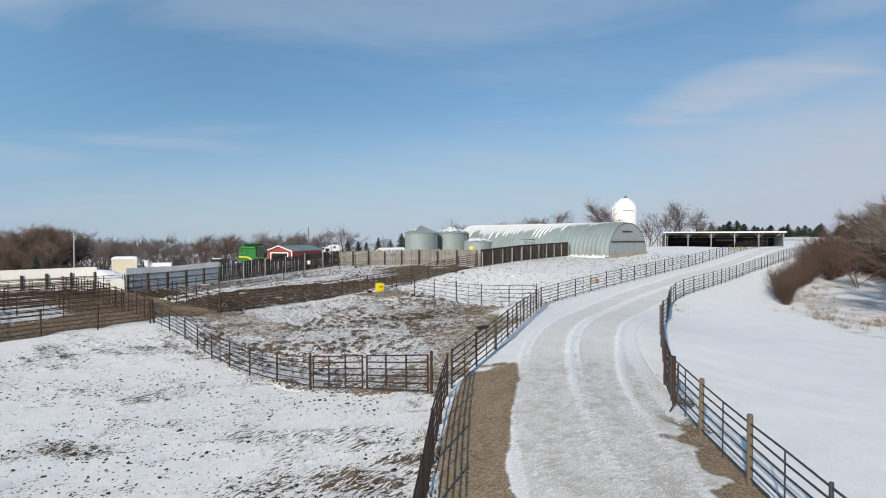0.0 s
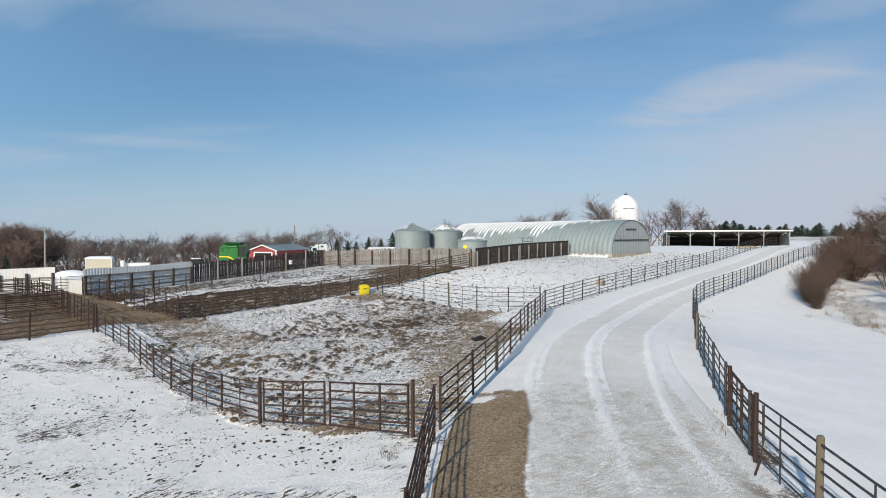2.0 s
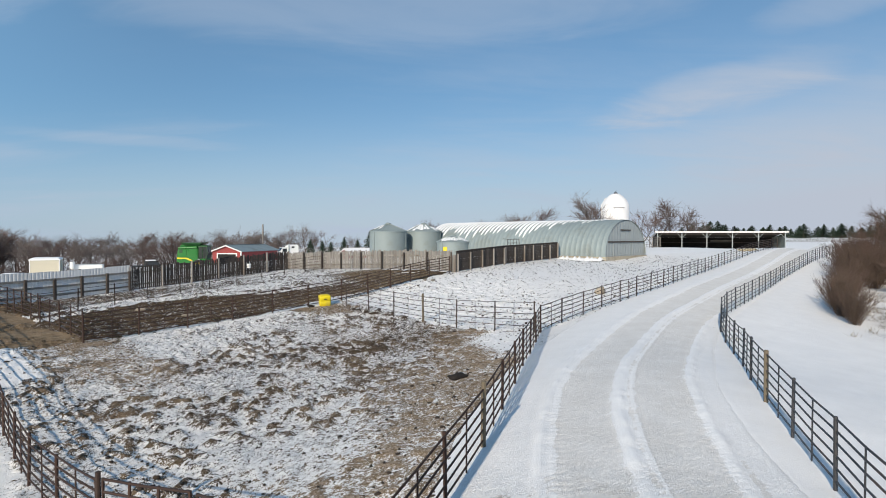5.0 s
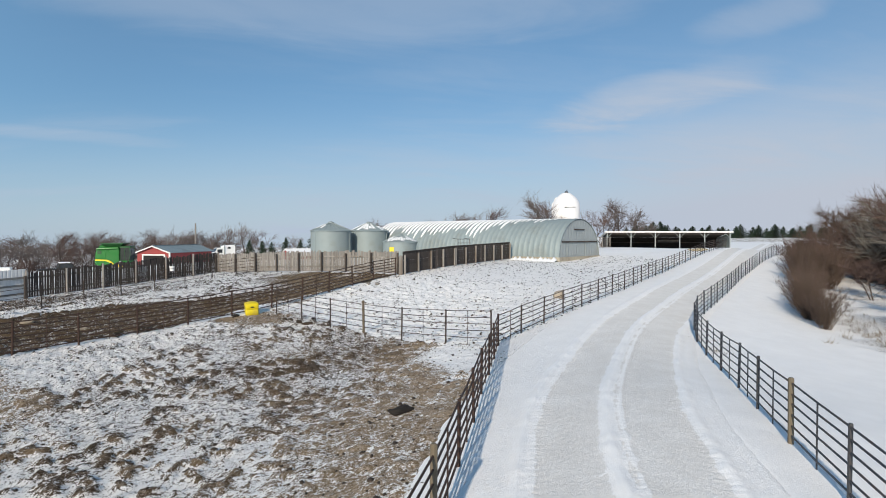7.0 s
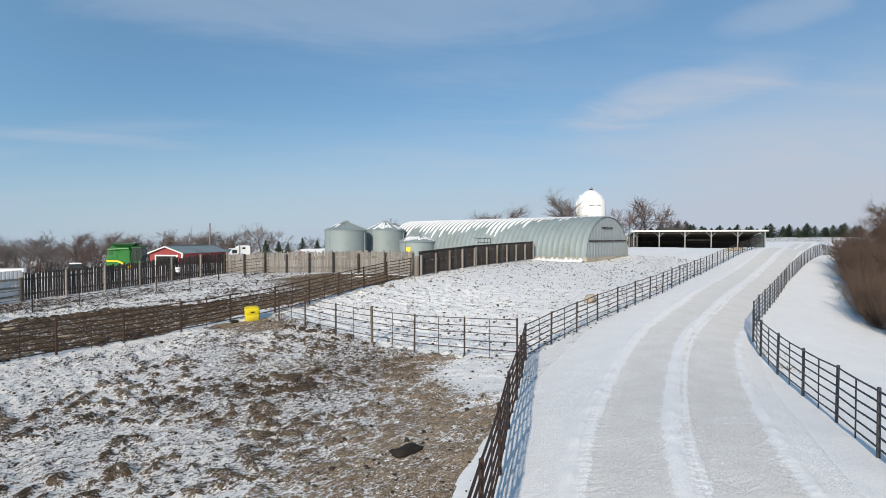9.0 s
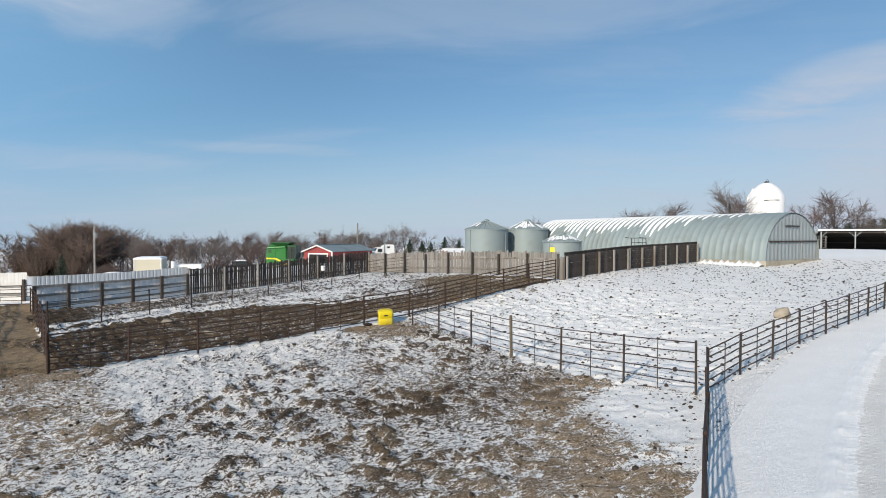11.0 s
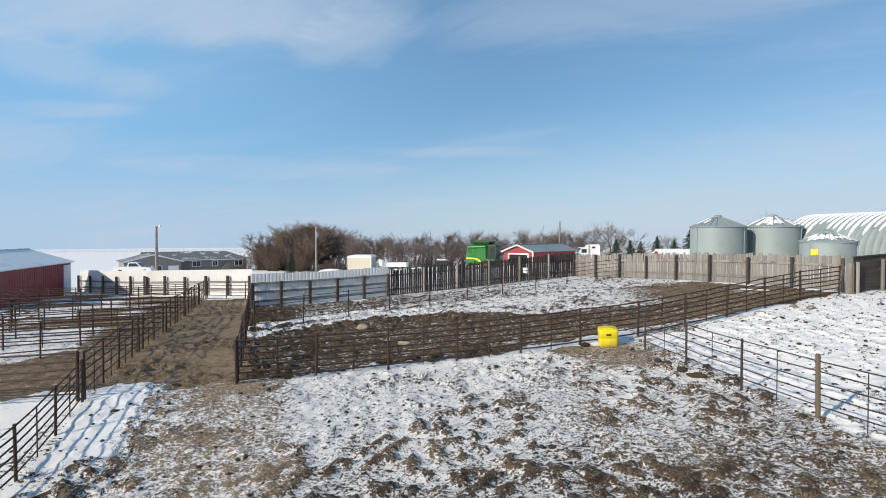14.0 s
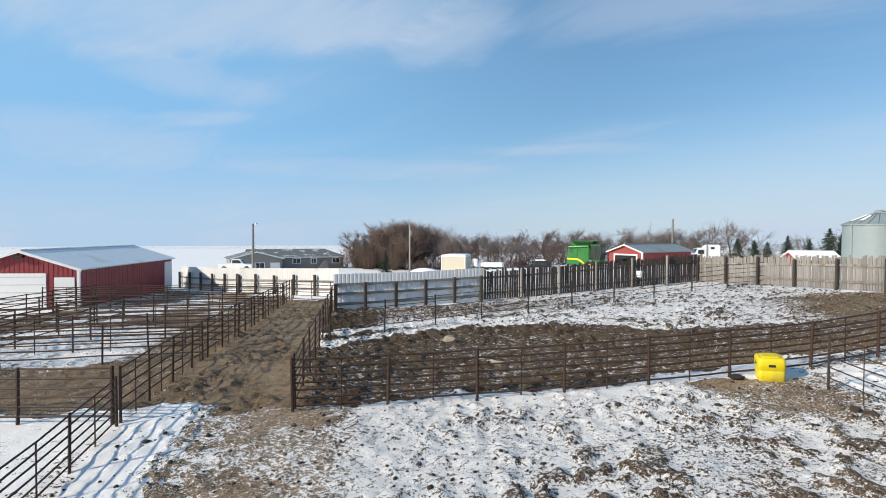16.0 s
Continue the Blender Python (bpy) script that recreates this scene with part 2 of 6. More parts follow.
def ground_material(name, road=False):
    """Snow over frozen mud. The attribute "cover" holds how much snow lies (red), how brown the soil is (green) and how far it is trodden (blue)."""
    m = bpy.data.materials.new(name)
    m.use_nodes = True
    t = Tree(m.node_tree)
    out, bsdf = t.add("ShaderNodeOutputMaterial"), t.add("ShaderNodeBsdfPrincipled")
    t.link(bsdf.outputs[0], out.inputs[0])
    co = t.add("ShaderNodeTexCoord").outputs["Object"]
    at = t.add("ShaderNodeAttribute", attribute="cover")
    sep = t.add("ShaderNodeSeparateColor")
    t.link(at.outputs["Color"], sep.inputs[0])
    snow, brown, trod = sep.outputs
    frost = at.outputs["Alpha"]
    turn = t.add("ShaderNodeMapping")
    t.link(co, turn.inputs[0])
    turn.inputs[2].default_value = (0, 0, radians(-32))
    drawn = t.stretch(turn.outputs[0], 0.62, 1.45, 1.0)
    n1, n3 = t.noise(co, 1.1, 6, 0.6), t.noise(co, 42.0, 4, 0.65)
    lumps, streaks = t.noise(co, 7.5, 7, 0.7, 0.8), t.noise(drawn, 7.0, 7, 0.7, 0.5)
    n2 = t.math("ADD", t.math("MULTIPLY", lumps, 0.75), t.math("MULTIPLY", streaks, 0.25))
    n2 = t.math("ADD", t.math("MULTIPLY", t.math("SUBTRACT", n2, streaks), t.ramp(frost, 0.32, 0.42)), streaks)
    flake = t.noise(co, 17.0, 5, 0.64, 1.2)
    lift = t.math("ADD", t.math("MULTIPLY", t.math("SUBTRACT", n2, 0.5), 3.0), t.math("MULTIPLY", t.math("SUBTRACT", n3, 0.5), 0.8))
    lift = t.math("ADD", lift, t.math("MULTIPLY", t.math("SUBTRACT", flake, 0.5), t.math("MULTIPLY", t.ramp(frost, 0.0, 0.6), 1.7)))
    amount = t.math("ADD", snow, t.math("MULTIPLY", lift, t.ramp(trod, 0.0, 1.0, 0.12, 0.95)))
    soft = t.ramp(amount, 0.455, 0.505)
    mud = t.mix(t.ramp(n2, 0.38, 0.62), (0.009, 0.0056, 0.0035), (0.056, 0.031, 0.015))
    mud = t.mix(t.ramp(n1, 0.5, 0.75, 0.0, 0.6), mud, (0.075, 0.056, 0.021))
    mud = t.mix(t.ramp(n3, 0.55, 0.8, 0.0, 0.3), mud, (0.13, 0.09, 0.058))
    soil = t.mix(t.ramp(n1, 0.3, 0.7), (0.165, 0.11, 0.058), (0.245, 0.175, 0.1))
    soil = t.mix(t.math("MULTIPLY", t.ramp(n2, 0.45, 0.57, 0.0, 0.9), t.ramp(trod, 0.25, 0.9)), soil, (0.05, 0.032, 0.018))
    soil = t.mix(t.ramp(t.noise(co, 2.6, 5, 0.6), 0.5, 0.66, 0.0, 0.5), soil, (0.09, 0.067, 0.033))
    soil = t.mix(t.ramp(n3, 0.58, 0.85, 0.0, 0.4), soil, (0.3, 0.235, 0.155))
    bare = t.mix(brown, mud, soil)
    # hoar and crumbs of snow between the clods
    hoar = t.math("MULTIPLY", t.ramp(t.math("ADD", t.math("MULTIPLY", flake, 0.7), t.math("MULTIPLY", n3, 0.3)), 0.45, 0.56), t.math("MULTIPLY", frost, t.ramp(snow, -0.15, 0.3)))
    bare = t.mix(t.math("MULTIPLY", hoar, 0.72), bare, (0.56, 0.445, 0.345))
    if road:
        pack = t.mix(t.ramp(n1, 0.35, 0.7), (0.72, 0.69, 0.65), (0.79, 0.765, 0.73))
        pack = t.mix(t.ramp(n3, 0.4, 0.75, 0.0, 0.5), pack, (0.82, 0.81, 0.79))
        grime = t.math("MULTIPLY", t.ramp(trod, 0.3, 0.55), t.ramp(t.noise(co, 2.6, 6, 0.65), 0.42, 0.66, 0.0, 0.75))
        pack = t.mix(grime, pack, (0.55, 0.495, 0.425))
        bare = t.mix(t.ramp(brown, 0.6, 0.9), pack, bare)
    white = t.mix(t.ramp(n1, 0.3, 0.75), (0.88, 0.865, 0.845), (0.93, 0.915, 0.895))
    white = t.mix(t.math("MULTIPLY", t.ramp(flake, 0.53, 0.42), t.math("MULTIPLY", trod, 0.22)), white, (0.46, 0.345, 0.25))
    tone = t.mix(soft, bare, white)
    t.link(tone, bsdf.inputs["Base Color"])
    t.link(t.ramp(soft, 0.0, 1.0, 0.95, 0.55), bsdf.inputs["Roughness"])
    bsdf.inputs["Specular IOR Level"].default_value = 0.25
    b = t.add("ShaderNodeBump")
    b.inputs["Strength"].default_value, b.inputs["Distance"].default_value = 0.9, 0.08
    h = t.math("MULTIPLY", t.math("ADD", t.math("ADD", n2, t.math("MULTIPLY", flake, 0.6)), t.math("MULTIPLY", n3, 0.4)), t.ramp(trod, 0.0, 1.0, 0.12, 1.0))
    t.link(h, b.inputs["Height"])
    t.link(b.outputs[0], bsdf.inputs["Normal"])
    return m


GROUND = ground_material("snowy_ground")
PACKED = ground_material("packed_snow", True)


# ---- geometry helpers ----
class Geo:
    """Vertices and faces for one mesh."""

    def __init__(self):
        self.v, self.f = [], []

    def add(self, verts, faces):
        n = len(self.v)
        self.v += [tuple(p) for p in verts]
        self.f += [tuple(i + n for i in f) for f in faces]
        return self

    def box(self, x0, y0, z0, x1, y1, z1):
        p = [(x, y, z) for z in (z0, z1) for x, y in ((x0, y0), (x1, y0), (x1, y1), (x0, y1))]
        return self.add(p, [(3, 2, 1, 0), (4, 5, 6, 7), (0, 1, 5, 4), (1, 2, 6, 5), (2, 3, 7, 6), (3, 0, 4, 7)])

    def bevel_box(self, x0, y0, z0, x1, y1, z1, b):
        """A box with its upright edges and its top edge cut."""
        ring = lambda c: [(x0 + b + c, y0 + c), (x1 - b - c, y0 + c), (x1 - c, y0 + b + c), (x1 - c, y1 - b - c), (x1 - b - c, y1 - c), (x0 + b + c, y1 - c), (x0 + c, y1 - b - c), (x0 + c, y0 + b + c)]
        return self.loft([[(x, y, z) for x, y in ring(c)] for z, c in ((z0, 0), (z1 - b, 0), (z1, b))])

    def loft(self, rings, closed=True, caps=True):
        k, n = len(rings[0]), len(self.v)
        for r in rings:
            self.v += [tuple(p) for p in r]
        m = k if closed else k - 1
        for i in range(len(rings) - 1):
            for j in range(m):
                a, b = n + i * k + j, n + i * k + (j + 1) % k
                self.f.append((a, b, b + k, a + k))
        if caps and closed:
            self.f.append(tuple(n + j for j in reversed(range(k))))
            self.f.append(tuple(n + (len(rings) - 1) * k + j for j in range(k)))
        return self

    def tube(self, pts, radii, sides=6, caps=True):
        pts = [Vector(p) for p in pts]
        if not isinstance(radii, (list, tuple)):
            radii = [radii] * len(pts)
        rings = []
        for i, p in enumerate(pts):
            d = (pts[min(i + 1, len(pts) - 1)] - pts[max(i - 1, 0)]).normalized()
            a = d.cross(Vector((0, 0, 1)) if abs(d.z) < 0.9 else Vector((1, 0, 0))).normalized()
            b = a.cross(d)
            rings.append([p + radii[i] * (math.cos(t) * a + math.sin(t) * b) for t in (2 * math.pi * k / sides for k in range(sides))])
        return self.loft(rings, True, caps)

    def sheet(self, rows):
        """A grid of points as one open surface."""
        n, k = len(self.v), len(rows[0])
        for r in rows:
            self.v += [tuple(p) for p in r]
        for i in range(len(rows) - 1):
            for j in range(k - 1):
                a = n + i * k + j
                self.f.append((a, a + 1, a + k + 1, a + k))
        return self

    def mesh(self, name, mat=None, smooth=False):
        m = bpy.data.meshes.new(name)
        m.from_pydata(self.v, [], self.f)
        if mat:
            m.materials.append(mat)
        if smooth:
            m.polygons.foreach_set("use_smooth", [True] * len(m.polygons))
        m.update()
        return m


def thing(name, m, label, category, group="", kind=""):
    """An empty at the thing's base."""
    ob = new(name)
    ob.matrix_world = m
    ob.empty_display_size = 0.3
    return tagged(ob, label, category, group, kind)


def part(name, geo, mat, parent, label="", smooth=False, m=None):
    """One mesh under a thing or a part. geo: a Geo or a ready mesh."""
    ob = new(name, geo.mesh(name, mat, smooth) if isinstance(geo, Geo) else geo)
    ob.parent = parent
    if m is not None:
        ob.matrix_basis = m
    return tagged(ob, label)


# ---- the lie of the land ----
ROAD_LINE = [(2.6, -80), (2.8, 0), (3.2, 17), (4.3, 24), (5.8, 29), (9.3, 36), (12.2, 41), (20, 51), (36, 70), (52, 90), (62, 103), (100, 150)]
RISES = [(-60, 20, -1.94), (-60, 60, -1.53), (-60, 100, -1.22), (-30, 10, -0.89), (-30, 35, -0.62), (-30, 60, -0.23), (-30, 88, 0.22), (-13, 25, -3.13), (-9, 40, -2.02), (-10, 56, 0.65),
         (-10, 74, 0.19), (-5, 5, -3.0), (0, 92, 0.96), (5, 40, -0.6), (5, 57, 0.83), (14, 15, -2.04), (14, 72, 0.71), (22, 38, -0.32), (30, 58, -0.35), (35, 85, 1.94),
         (55, 98, 0.74), (45, 30, -1.61), (62, 62, 0.19), (40, 115, 1.62), (-17, 37, 2.99), (1, 24, 1.78), (14, 45, 0.14), (-20, 52, -0.95), (2, 12, 2.62)]


def smooth01(a, b, x):
    t = np.clip((np.asarray(x, float) - a) / (b - a), 0, 1)
    return t * t * (3 - 2 * t)


def line_distance(x, y, line):
    """Distance to a line, on which side, and the way along it."""
    x, y = np.asarray(x, float), np.asarray(y, float)
    best, side, along = np.full(x.shape, 1e9), np.zeros(x.shape), np.zeros(x.shape)
    run = 0.0
    for (ax, ay), (bx, by) in zip(line[:-1], line[1:]):
        dx, dy = bx - ax, by - ay
        n = math.hypot(dx, dy)
        t = np.clip(((x - ax) * dx + (y - ay) * dy) / (n * n), 0, 1)
        d = np.hypot(x - ax - t * dx, y - ay - t * dy)
        near = d < best
        best, along = np.where(near, d, best), np.where(near, run + t * n, along)
        side = np.where(near, np.sign((x - ax) * dy - (y - ay) * dx), side)
        run += n
    return best, side, along


def land(x, y):
    """Height of the ground without its small relief."""
    x, y = np.asarray(x, float), np.asarray(y, float)
    z = 2.88 + 0.696 * np.exp(-(line_distance(x, y, ROAD_LINE)[0] / 5.5) ** 2)
    for a, b, h in RISES:
        z = z + h * np.exp(-((x - a) ** 2 + (y - b) ** 2) / 392.0)
    z = z + 0.26 * np.exp(-((x + 16.9) ** 2 + (y - 37.2) ** 2) / 30.0)
    z = z + 0.24 * np.exp(-((x - 9.8) ** 2 + (y - 28.0) ** 2) / 20.5)
    r, ang = np.hypot(x, y - 20), np.arctan2(x, y - 20)
    fall = 1 - smooth01(-0.15, 0.45, ang) * smooth01(2.6, 1.6, ang)
    far = 6.9 - r * (0.0195 + 0.1 * np.exp(-r / 130)) * fall - 1.6 * (1 - fall) * np.exp(-((r - 140) / 90) ** 2)
    left = smooth01(-0.4, -0.75, ang)
    k = smooth01(0, 1, (r - 85 + 32 * left) / (65 - 20 * left))
    return z * (1 - k) + far * k


def land_at(x, y):
    return float(land(np.array([x]), np.array([y]))[0])


def lattice(ix, iy, seed):
    h = (ix * 374761393 + iy * 668265263 + seed * 1442695041) & 0xFFFFFFFF
    h = ((h ^ (h >> 13)) * 1274126177) & 0xFFFFFFFF
    return ((h ^ (h >> 16)) & 0xFFFF) / 65535.0


def grain(x, y, seed=0):
    """Smooth noise between 0 and 1 at unit scale."""
    ix, iy = np.floor(x).astype(np.int64), np.floor(y).astype(np.int64)
    fx, fy = x - ix, y - iy
    fx, fy = fx * fx * (3 - 2 * fx), fy * fy * (3 - 2 * fy)
    a, b = lattice(ix, iy, seed), lattice(ix + 1, iy, seed)
    c, d = lattice(ix, iy + 1, seed), lattice(ix + 1, iy + 1, seed)
    return (a * (1 - fx) + b * fx) * (1 - fy) + (c * (1 - fx) + d * fx) * fy


def layered(x, y, size, seed=0, octaves=3):
    s, amp, total = np.zeros(np.shape(x)), 1.0, 0.0
    for i in range(octaves):
        s, total = s + amp * grain(x / size * 2 ** i + 17.3 * i, y / size * 2 ** i - 9.1 * i, seed + i), total + amp
        amp *= 0.5
    return s / total


def inside(x, y, poly):
    res = np.zeros(np.shape(x), bool)
    for (ax, ay), (bx, by) in zip(poly, poly[1:] + poly[:1]):
        cross = (ay > y) != (by > y)
        with np.errstate(divide="ignore", invalid="ignore"):
            res ^= cross & (x < (bx - ax) * (y - ay) / (by - ay + 1e-12) + ax)
    return res


# fence lines
ROAD_NEAR = [(-0.5, 3.0), (-0.32, 8.0), (-0.09, 13.3), (-0.02, 15.6), (0.22, 19.3)]
ROAD_PEN = [(0.35, 19.9), (1.9, 23.9), (2.65, 26.4), (3.4, 29.0), (4.1, 31.7), (5.0, 34.8), (5.95, 38.3)]
ROAD_FIELD = [(6.0, 38.4), (7.6, 40.6), (9.0, 42.2), (10.6, 44.1), (13.2, 46.9), (16.7, 50.8), (21.6, 57), (28.5, 65.4), (37, 75), (45, 83.5)]
ROAD_RIGHT = [(5.2, 3.25), (5.7, 8), (5.92, 12.9), (6.05, 15.1), (6.28, 17.5), (6.72, 19.2), (7.62, 21.75), (8.5, 24.4), (9.15, 26.3), (10.1, 28.7), (11.5, 31.75), (12.62, 34.6), (13.6, 37.1), (14.6, 39.1), (15.3, 40.3), (16.8, 42.5), (19.2, 45.4), (24, 51.2), (29.8, 58.3), (37.5, 67), (50, 80.5), (66, 98)]
CROSS = [(5.7, 38.4), (4.55, 39.8), (2.9, 41.2), (1.2, 42.8), (-1.9, 45.9), (-4.3, 48.6)]
ALLEY_PEN = [(-15.1, 39.45), (-12.4, 42.9), (-9.2, 46.1), (-6.7, 48.7), (-4.5, 50.8), (-1.7, 54.8), (0.8, 58.4), (2.6, 60.4)]
PEN_LOWER = [(-4.9, 23.0), (-7.9, 25.7), (-11.1, 29.2), (-14.7, 33.4), (-17.8, 36.2)]
ALLEY_RIGHT = [(-15.2, 39.6), (-16.7, 41), (-19.9, 44), (-26, 49.6), (-28.9, 52.1)]
ALLEY_LEFT = [(-17.95, 36.35), (-20.4, 38.8), (-23, 41.4), (-25, 43.5), (-28.8, 47.4), (-36.3, 54.4)]
PEN_FRONT = [(-18.05, 36.2), (-20.4, 34.8), (-23.4, 33), (-27, 29.8), (-33, 24.5)]
INNER = [(-21.6, 46.0), (-21.2, 48), (-19.2, 53.8), (-16.1, 59.4), (-10.6, 68.4), (-9.2, 69.6)]
TIN_LINE = [(-29, 52.3), (-23.8, 60.1)]
SLAT_LINE = [(-23.8, 60.1), (-13.9, 72.3)]
BOARD_LINE = [(-13.9, 72.3), (2.9, 61.3)]
DARK_LINE = [(3.2, 60.9), (8.0, 66.5), (14.9, 74.4)]
WHITE_LINE = [(-35.3, 58.0), (-47, 56.9), (-58.6, 57.4)]

PEN_A = [(0.2, 19.8), (1.9, 23.9), (3.4, 29), (5.95, 38.3), (1.2, 42.8), (-4.5, 49.5), (-6.7, 48.7), (-15.4, 39.7), (-18.7, 37), (-15, 33.7), (-7.9, 25.7), (-4.9, 23)]
LANE = [(-15.4, 39.7), (-29, 52.3), (-32, 57), (-37, 54.5), (-18.7, 37)]
PEN_B = [(-15.4, 39.7), (2.9, 61), (-13.9, 72.3), (-29, 52.3)]
PENS_LEFT = [(-18.7, 37), (-36.5, 54.5), (-40, 57), (-57, 56), (-43.7, 43.6), (-33, 24.5)]
MUDDY = [(-15.4, 39.7), (-21.4, 45.6), (-19.6, 50), (-16.0, 53.5), (-11, 54), (-5, 57.5), (2.6, 60.4)]
FIELD = [(5.95, 38.3), (1.2, 42.8), (-4.5, 49.5), (2.9, 61), (15, 74.5), (27, 78), (45, 84), (28.5, 65.4), (16.7, 50.8)]


def relief(x, y):
    """Small relief in metres, and the ground cover: snow, brown, trodden."""
    jx, jy = x + 1.6 * (layered(x, y, 1.8, 40) - 0.5), y + 1.6 * (layered(x, y, 1.8, 50) - 0.5)
    in_a, in_lane, in_b = inside(jx, jy, PEN_A), inside(jx, jy, LANE), inside(jx, jy, PEN_B)
    in_left, in_field = inside(jx, jy, PENS_LEFT), inside(jx, jy, FIELD)
    wide, mid = layered(x, y, 6.0, 1), layered(x, y, 1.4, 5)
    lump = layered(x * 1.15, y * 0.95 + 0.3 * x, 0.28, 9, 2)
    clod = np.clip((lump - 0.5) * 3.2, -0.6, 1.0)
    sharp = smooth01(0.56, 0.68, lump) * smooth01(0.36, 0.56, layered(x, y, 2.4, 13))
    d_road, side, along = line_distance(x, y, ROAD_LINE)
    # open snow
    snow, brown, trod = np.full(x.shape, 0.97), np.full(x.shape, 0.3), np.full(x.shape, 0.05)
    high = 0.05 * (mid - 0.5)
    # snow with clods to the left of the road
    left = (side < 0) & (d_road > 3.0) & (x > -60) & (y < 60)
    patch = 0.75 * smooth01(0.42, 0.75, layered(x * 0.8, y * 1.8 + x * 0.7, 3.0, 21, 4)) * smooth01(-34, -20, x)
    fleck = smooth01(0.42, 0.72, layered(x * 0.8, y * 1.5 + 0.4 * x, 0.8, 27)) * smooth01(-26, -18, x)
    snow = np.where(left, 0.75 - 0.29 * patch - 0.16 * fleck, snow)
    trod = np.where(left, 0.44 + 0.25 * patch + 0.12 * fleck, trod)
    frost = np.where(left, 0.3, 0.0)
    high = np.where(left, 0.03 * (mid - 0.5) + 0.06 * patch * clod, high)
    # field below the round-roofed barn
    snow = np.where(in_field, 0.95 - 0.3 * sharp - 0.1 * np.clip(clod, 0, 1) - 0.1 * wide, snow)
    trod = np.where(in_field, 0.5, trod)
    frost = np.where(in_field, 0.5, frost)
    high = np.where(in_field, 0.06 * clod + 0.06 * (mid - 0.5), high)
    # churned pen
    bare = smooth01(0.40, 0.65, layered(x + 3, y, 4.0, 33)) * 0.12
    near_road = smooth01(7.5, 1.5, line_distance(x, y, ROAD_PEN)[0])
    d_alley = line_distance(x, y, ALLEY_PEN)[0]
    spare = smooth01(6.0, 2.0, d_alley)
    rim = smooth01(1.4, 0.5, line_distance(x, y, ALLEY_PEN)[0] + 0.8 * (mid - 0.5))
    corner = smooth01(1.9, 1.0, line_distance(x, y, [(-17.4, 36.6), (-15.4, 34.4)])[0] + 1.0 * (mid - 0.5))
    tongue = smooth01(1.9, 0.8, line_distance(x, y, [(-15.2, 39.0), (-13.6, 37.2), (-11.5, 36.2), (-9.5, 34.5)])[0] + 1.6 * (mid - 0.5))
    tongue = np.maximum(tongue, smooth01(2.6, 1.2, line_distance(x, y, [(-15.6, 38.6), (-13.6, 37.2), (-12.0, 36.4)])[0] + 1.6 * (mid - 0.5)))
    tongue = np.maximum(tongue, smooth01(2.8, 1.2, np.hypot(x + 5.6, y - 48.8) + 1.6 * (mid - 0.5)))
    calm = np.maximum(0.35 * rim, 0.72 * corner)
    snow = np.where(in_a, 0.64 - 0.8 * bare * (1 - spare) + 0.025 * spare - 0.36 * sharp * (1 - 0.6 * spare) * (1 - 0.6 * near_road) + 0.15 * (mid - 0.5) - 0.19 * near_road, snow)
    snow = np.where(in_a, snow * (1 - calm) + 0.88 * calm, snow)
    snow = np.where(in_a | in_field, snow * (1 - tongue) + (0.42 - 0.2 * sharp) * tongue, snow)
    trough = smooth01(2.4, 0.8, line_distance(x, y, [(-6.4, 48.9), (-5.0, 48.2)])[0] + 1.2 * (mid - 0.5))
    snow = np.where(in_a, snow * (1 - trough) + (0.29 + 0.45 * (mid - 0.5) - 0.1 * sharp) * trough, snow)
    mouth = smooth01(3.0, 0.8, line_distance(x, y, [(-15.9, 38.6), (-13.8, 37.4)])[0] + 1.8 * (mid - 0.5)) * smooth01(-0.3, 0.8, (x + 16.1) * 0.82 + (y - 37.35) * 0.57)
    snow = np.where(in_a, snow * (1 - mouth) + (0.41 + 0.5 * (mid - 0.5) - 0.12 * sharp) * mouth, snow)
    near_road = np.maximum(near_road, 0.65 * np.maximum(np.maximum(tongue, trough), mouth))
    dusted = smooth01(2.6, 0.6, np.hypot((x - 4.5) * 1.2, (y - 36.8) * 0.55) + 2.2 * (mid - 0.5) + 1.2 * (wide - 0.5))
    bald = smooth01(6.5, 1.5, np.hypot((x + 0.4) * 0.75, (y - 40.5) * 0.8) + 3.0 * (mid - 0.5)) * (1 - dusted)
    snow = np.where(in_a, snow * (1 - dusted) + 0.68 * dusted - 0.13 * bald, snow)
    brown = np.where(in_a, 0.1 + 0.75 * near_road + 0.45 * smooth01(0.5, 0.7, layered(x, y, 2.0, 35)), brown)
    trod = np.where(in_a, (1.0 - 0.55 * near_road) * (1 - 0.75 * calm), trod)
    frost = np.where(in_a, 0.45 + 0.5 * near_road + 0.1 * (wide - 0.5), frost)
    high = np.where(in_a, (0.06 * clod + 0.045 * sharp + 0.07 * (mid - 0.5)) * (1 - 0.6 * near_road) * (1 - 0.9 * calm), high)
    # pen behind the lane
    d_fence = np.minimum(line_distance(x, y, ALLEY_PEN)[0], line_distance(x, y, ALLEY_RIGHT)[0] + 1.5)
    d_inner = line_distance(x, y, INNER)[0]
    strip = np.maximum(smooth01(5.0, 3.2, d_fence + 1.5 * (mid - 0.5)), inside(jx, jy, MUDDY) * 1.0)
    drift = smooth01(0.75, 0.3, np.abs(d_inner - 0.9) + 0.8 * (mid - 0.5)) * smooth01(60, 54, y)
    strip = strip * (1 - drift)
    rows = smooth01(0.5, 0.8, np.sin(line_distance(x, y, SLAT_LINE)[0] * 0.75 + 2.0 * wide))
    behind = inside(x, y, [INNER[0]] + INNER[1:] + [(-13.9, 72.3), (-29, 52.3)]) * smooth01(66, 58, y)
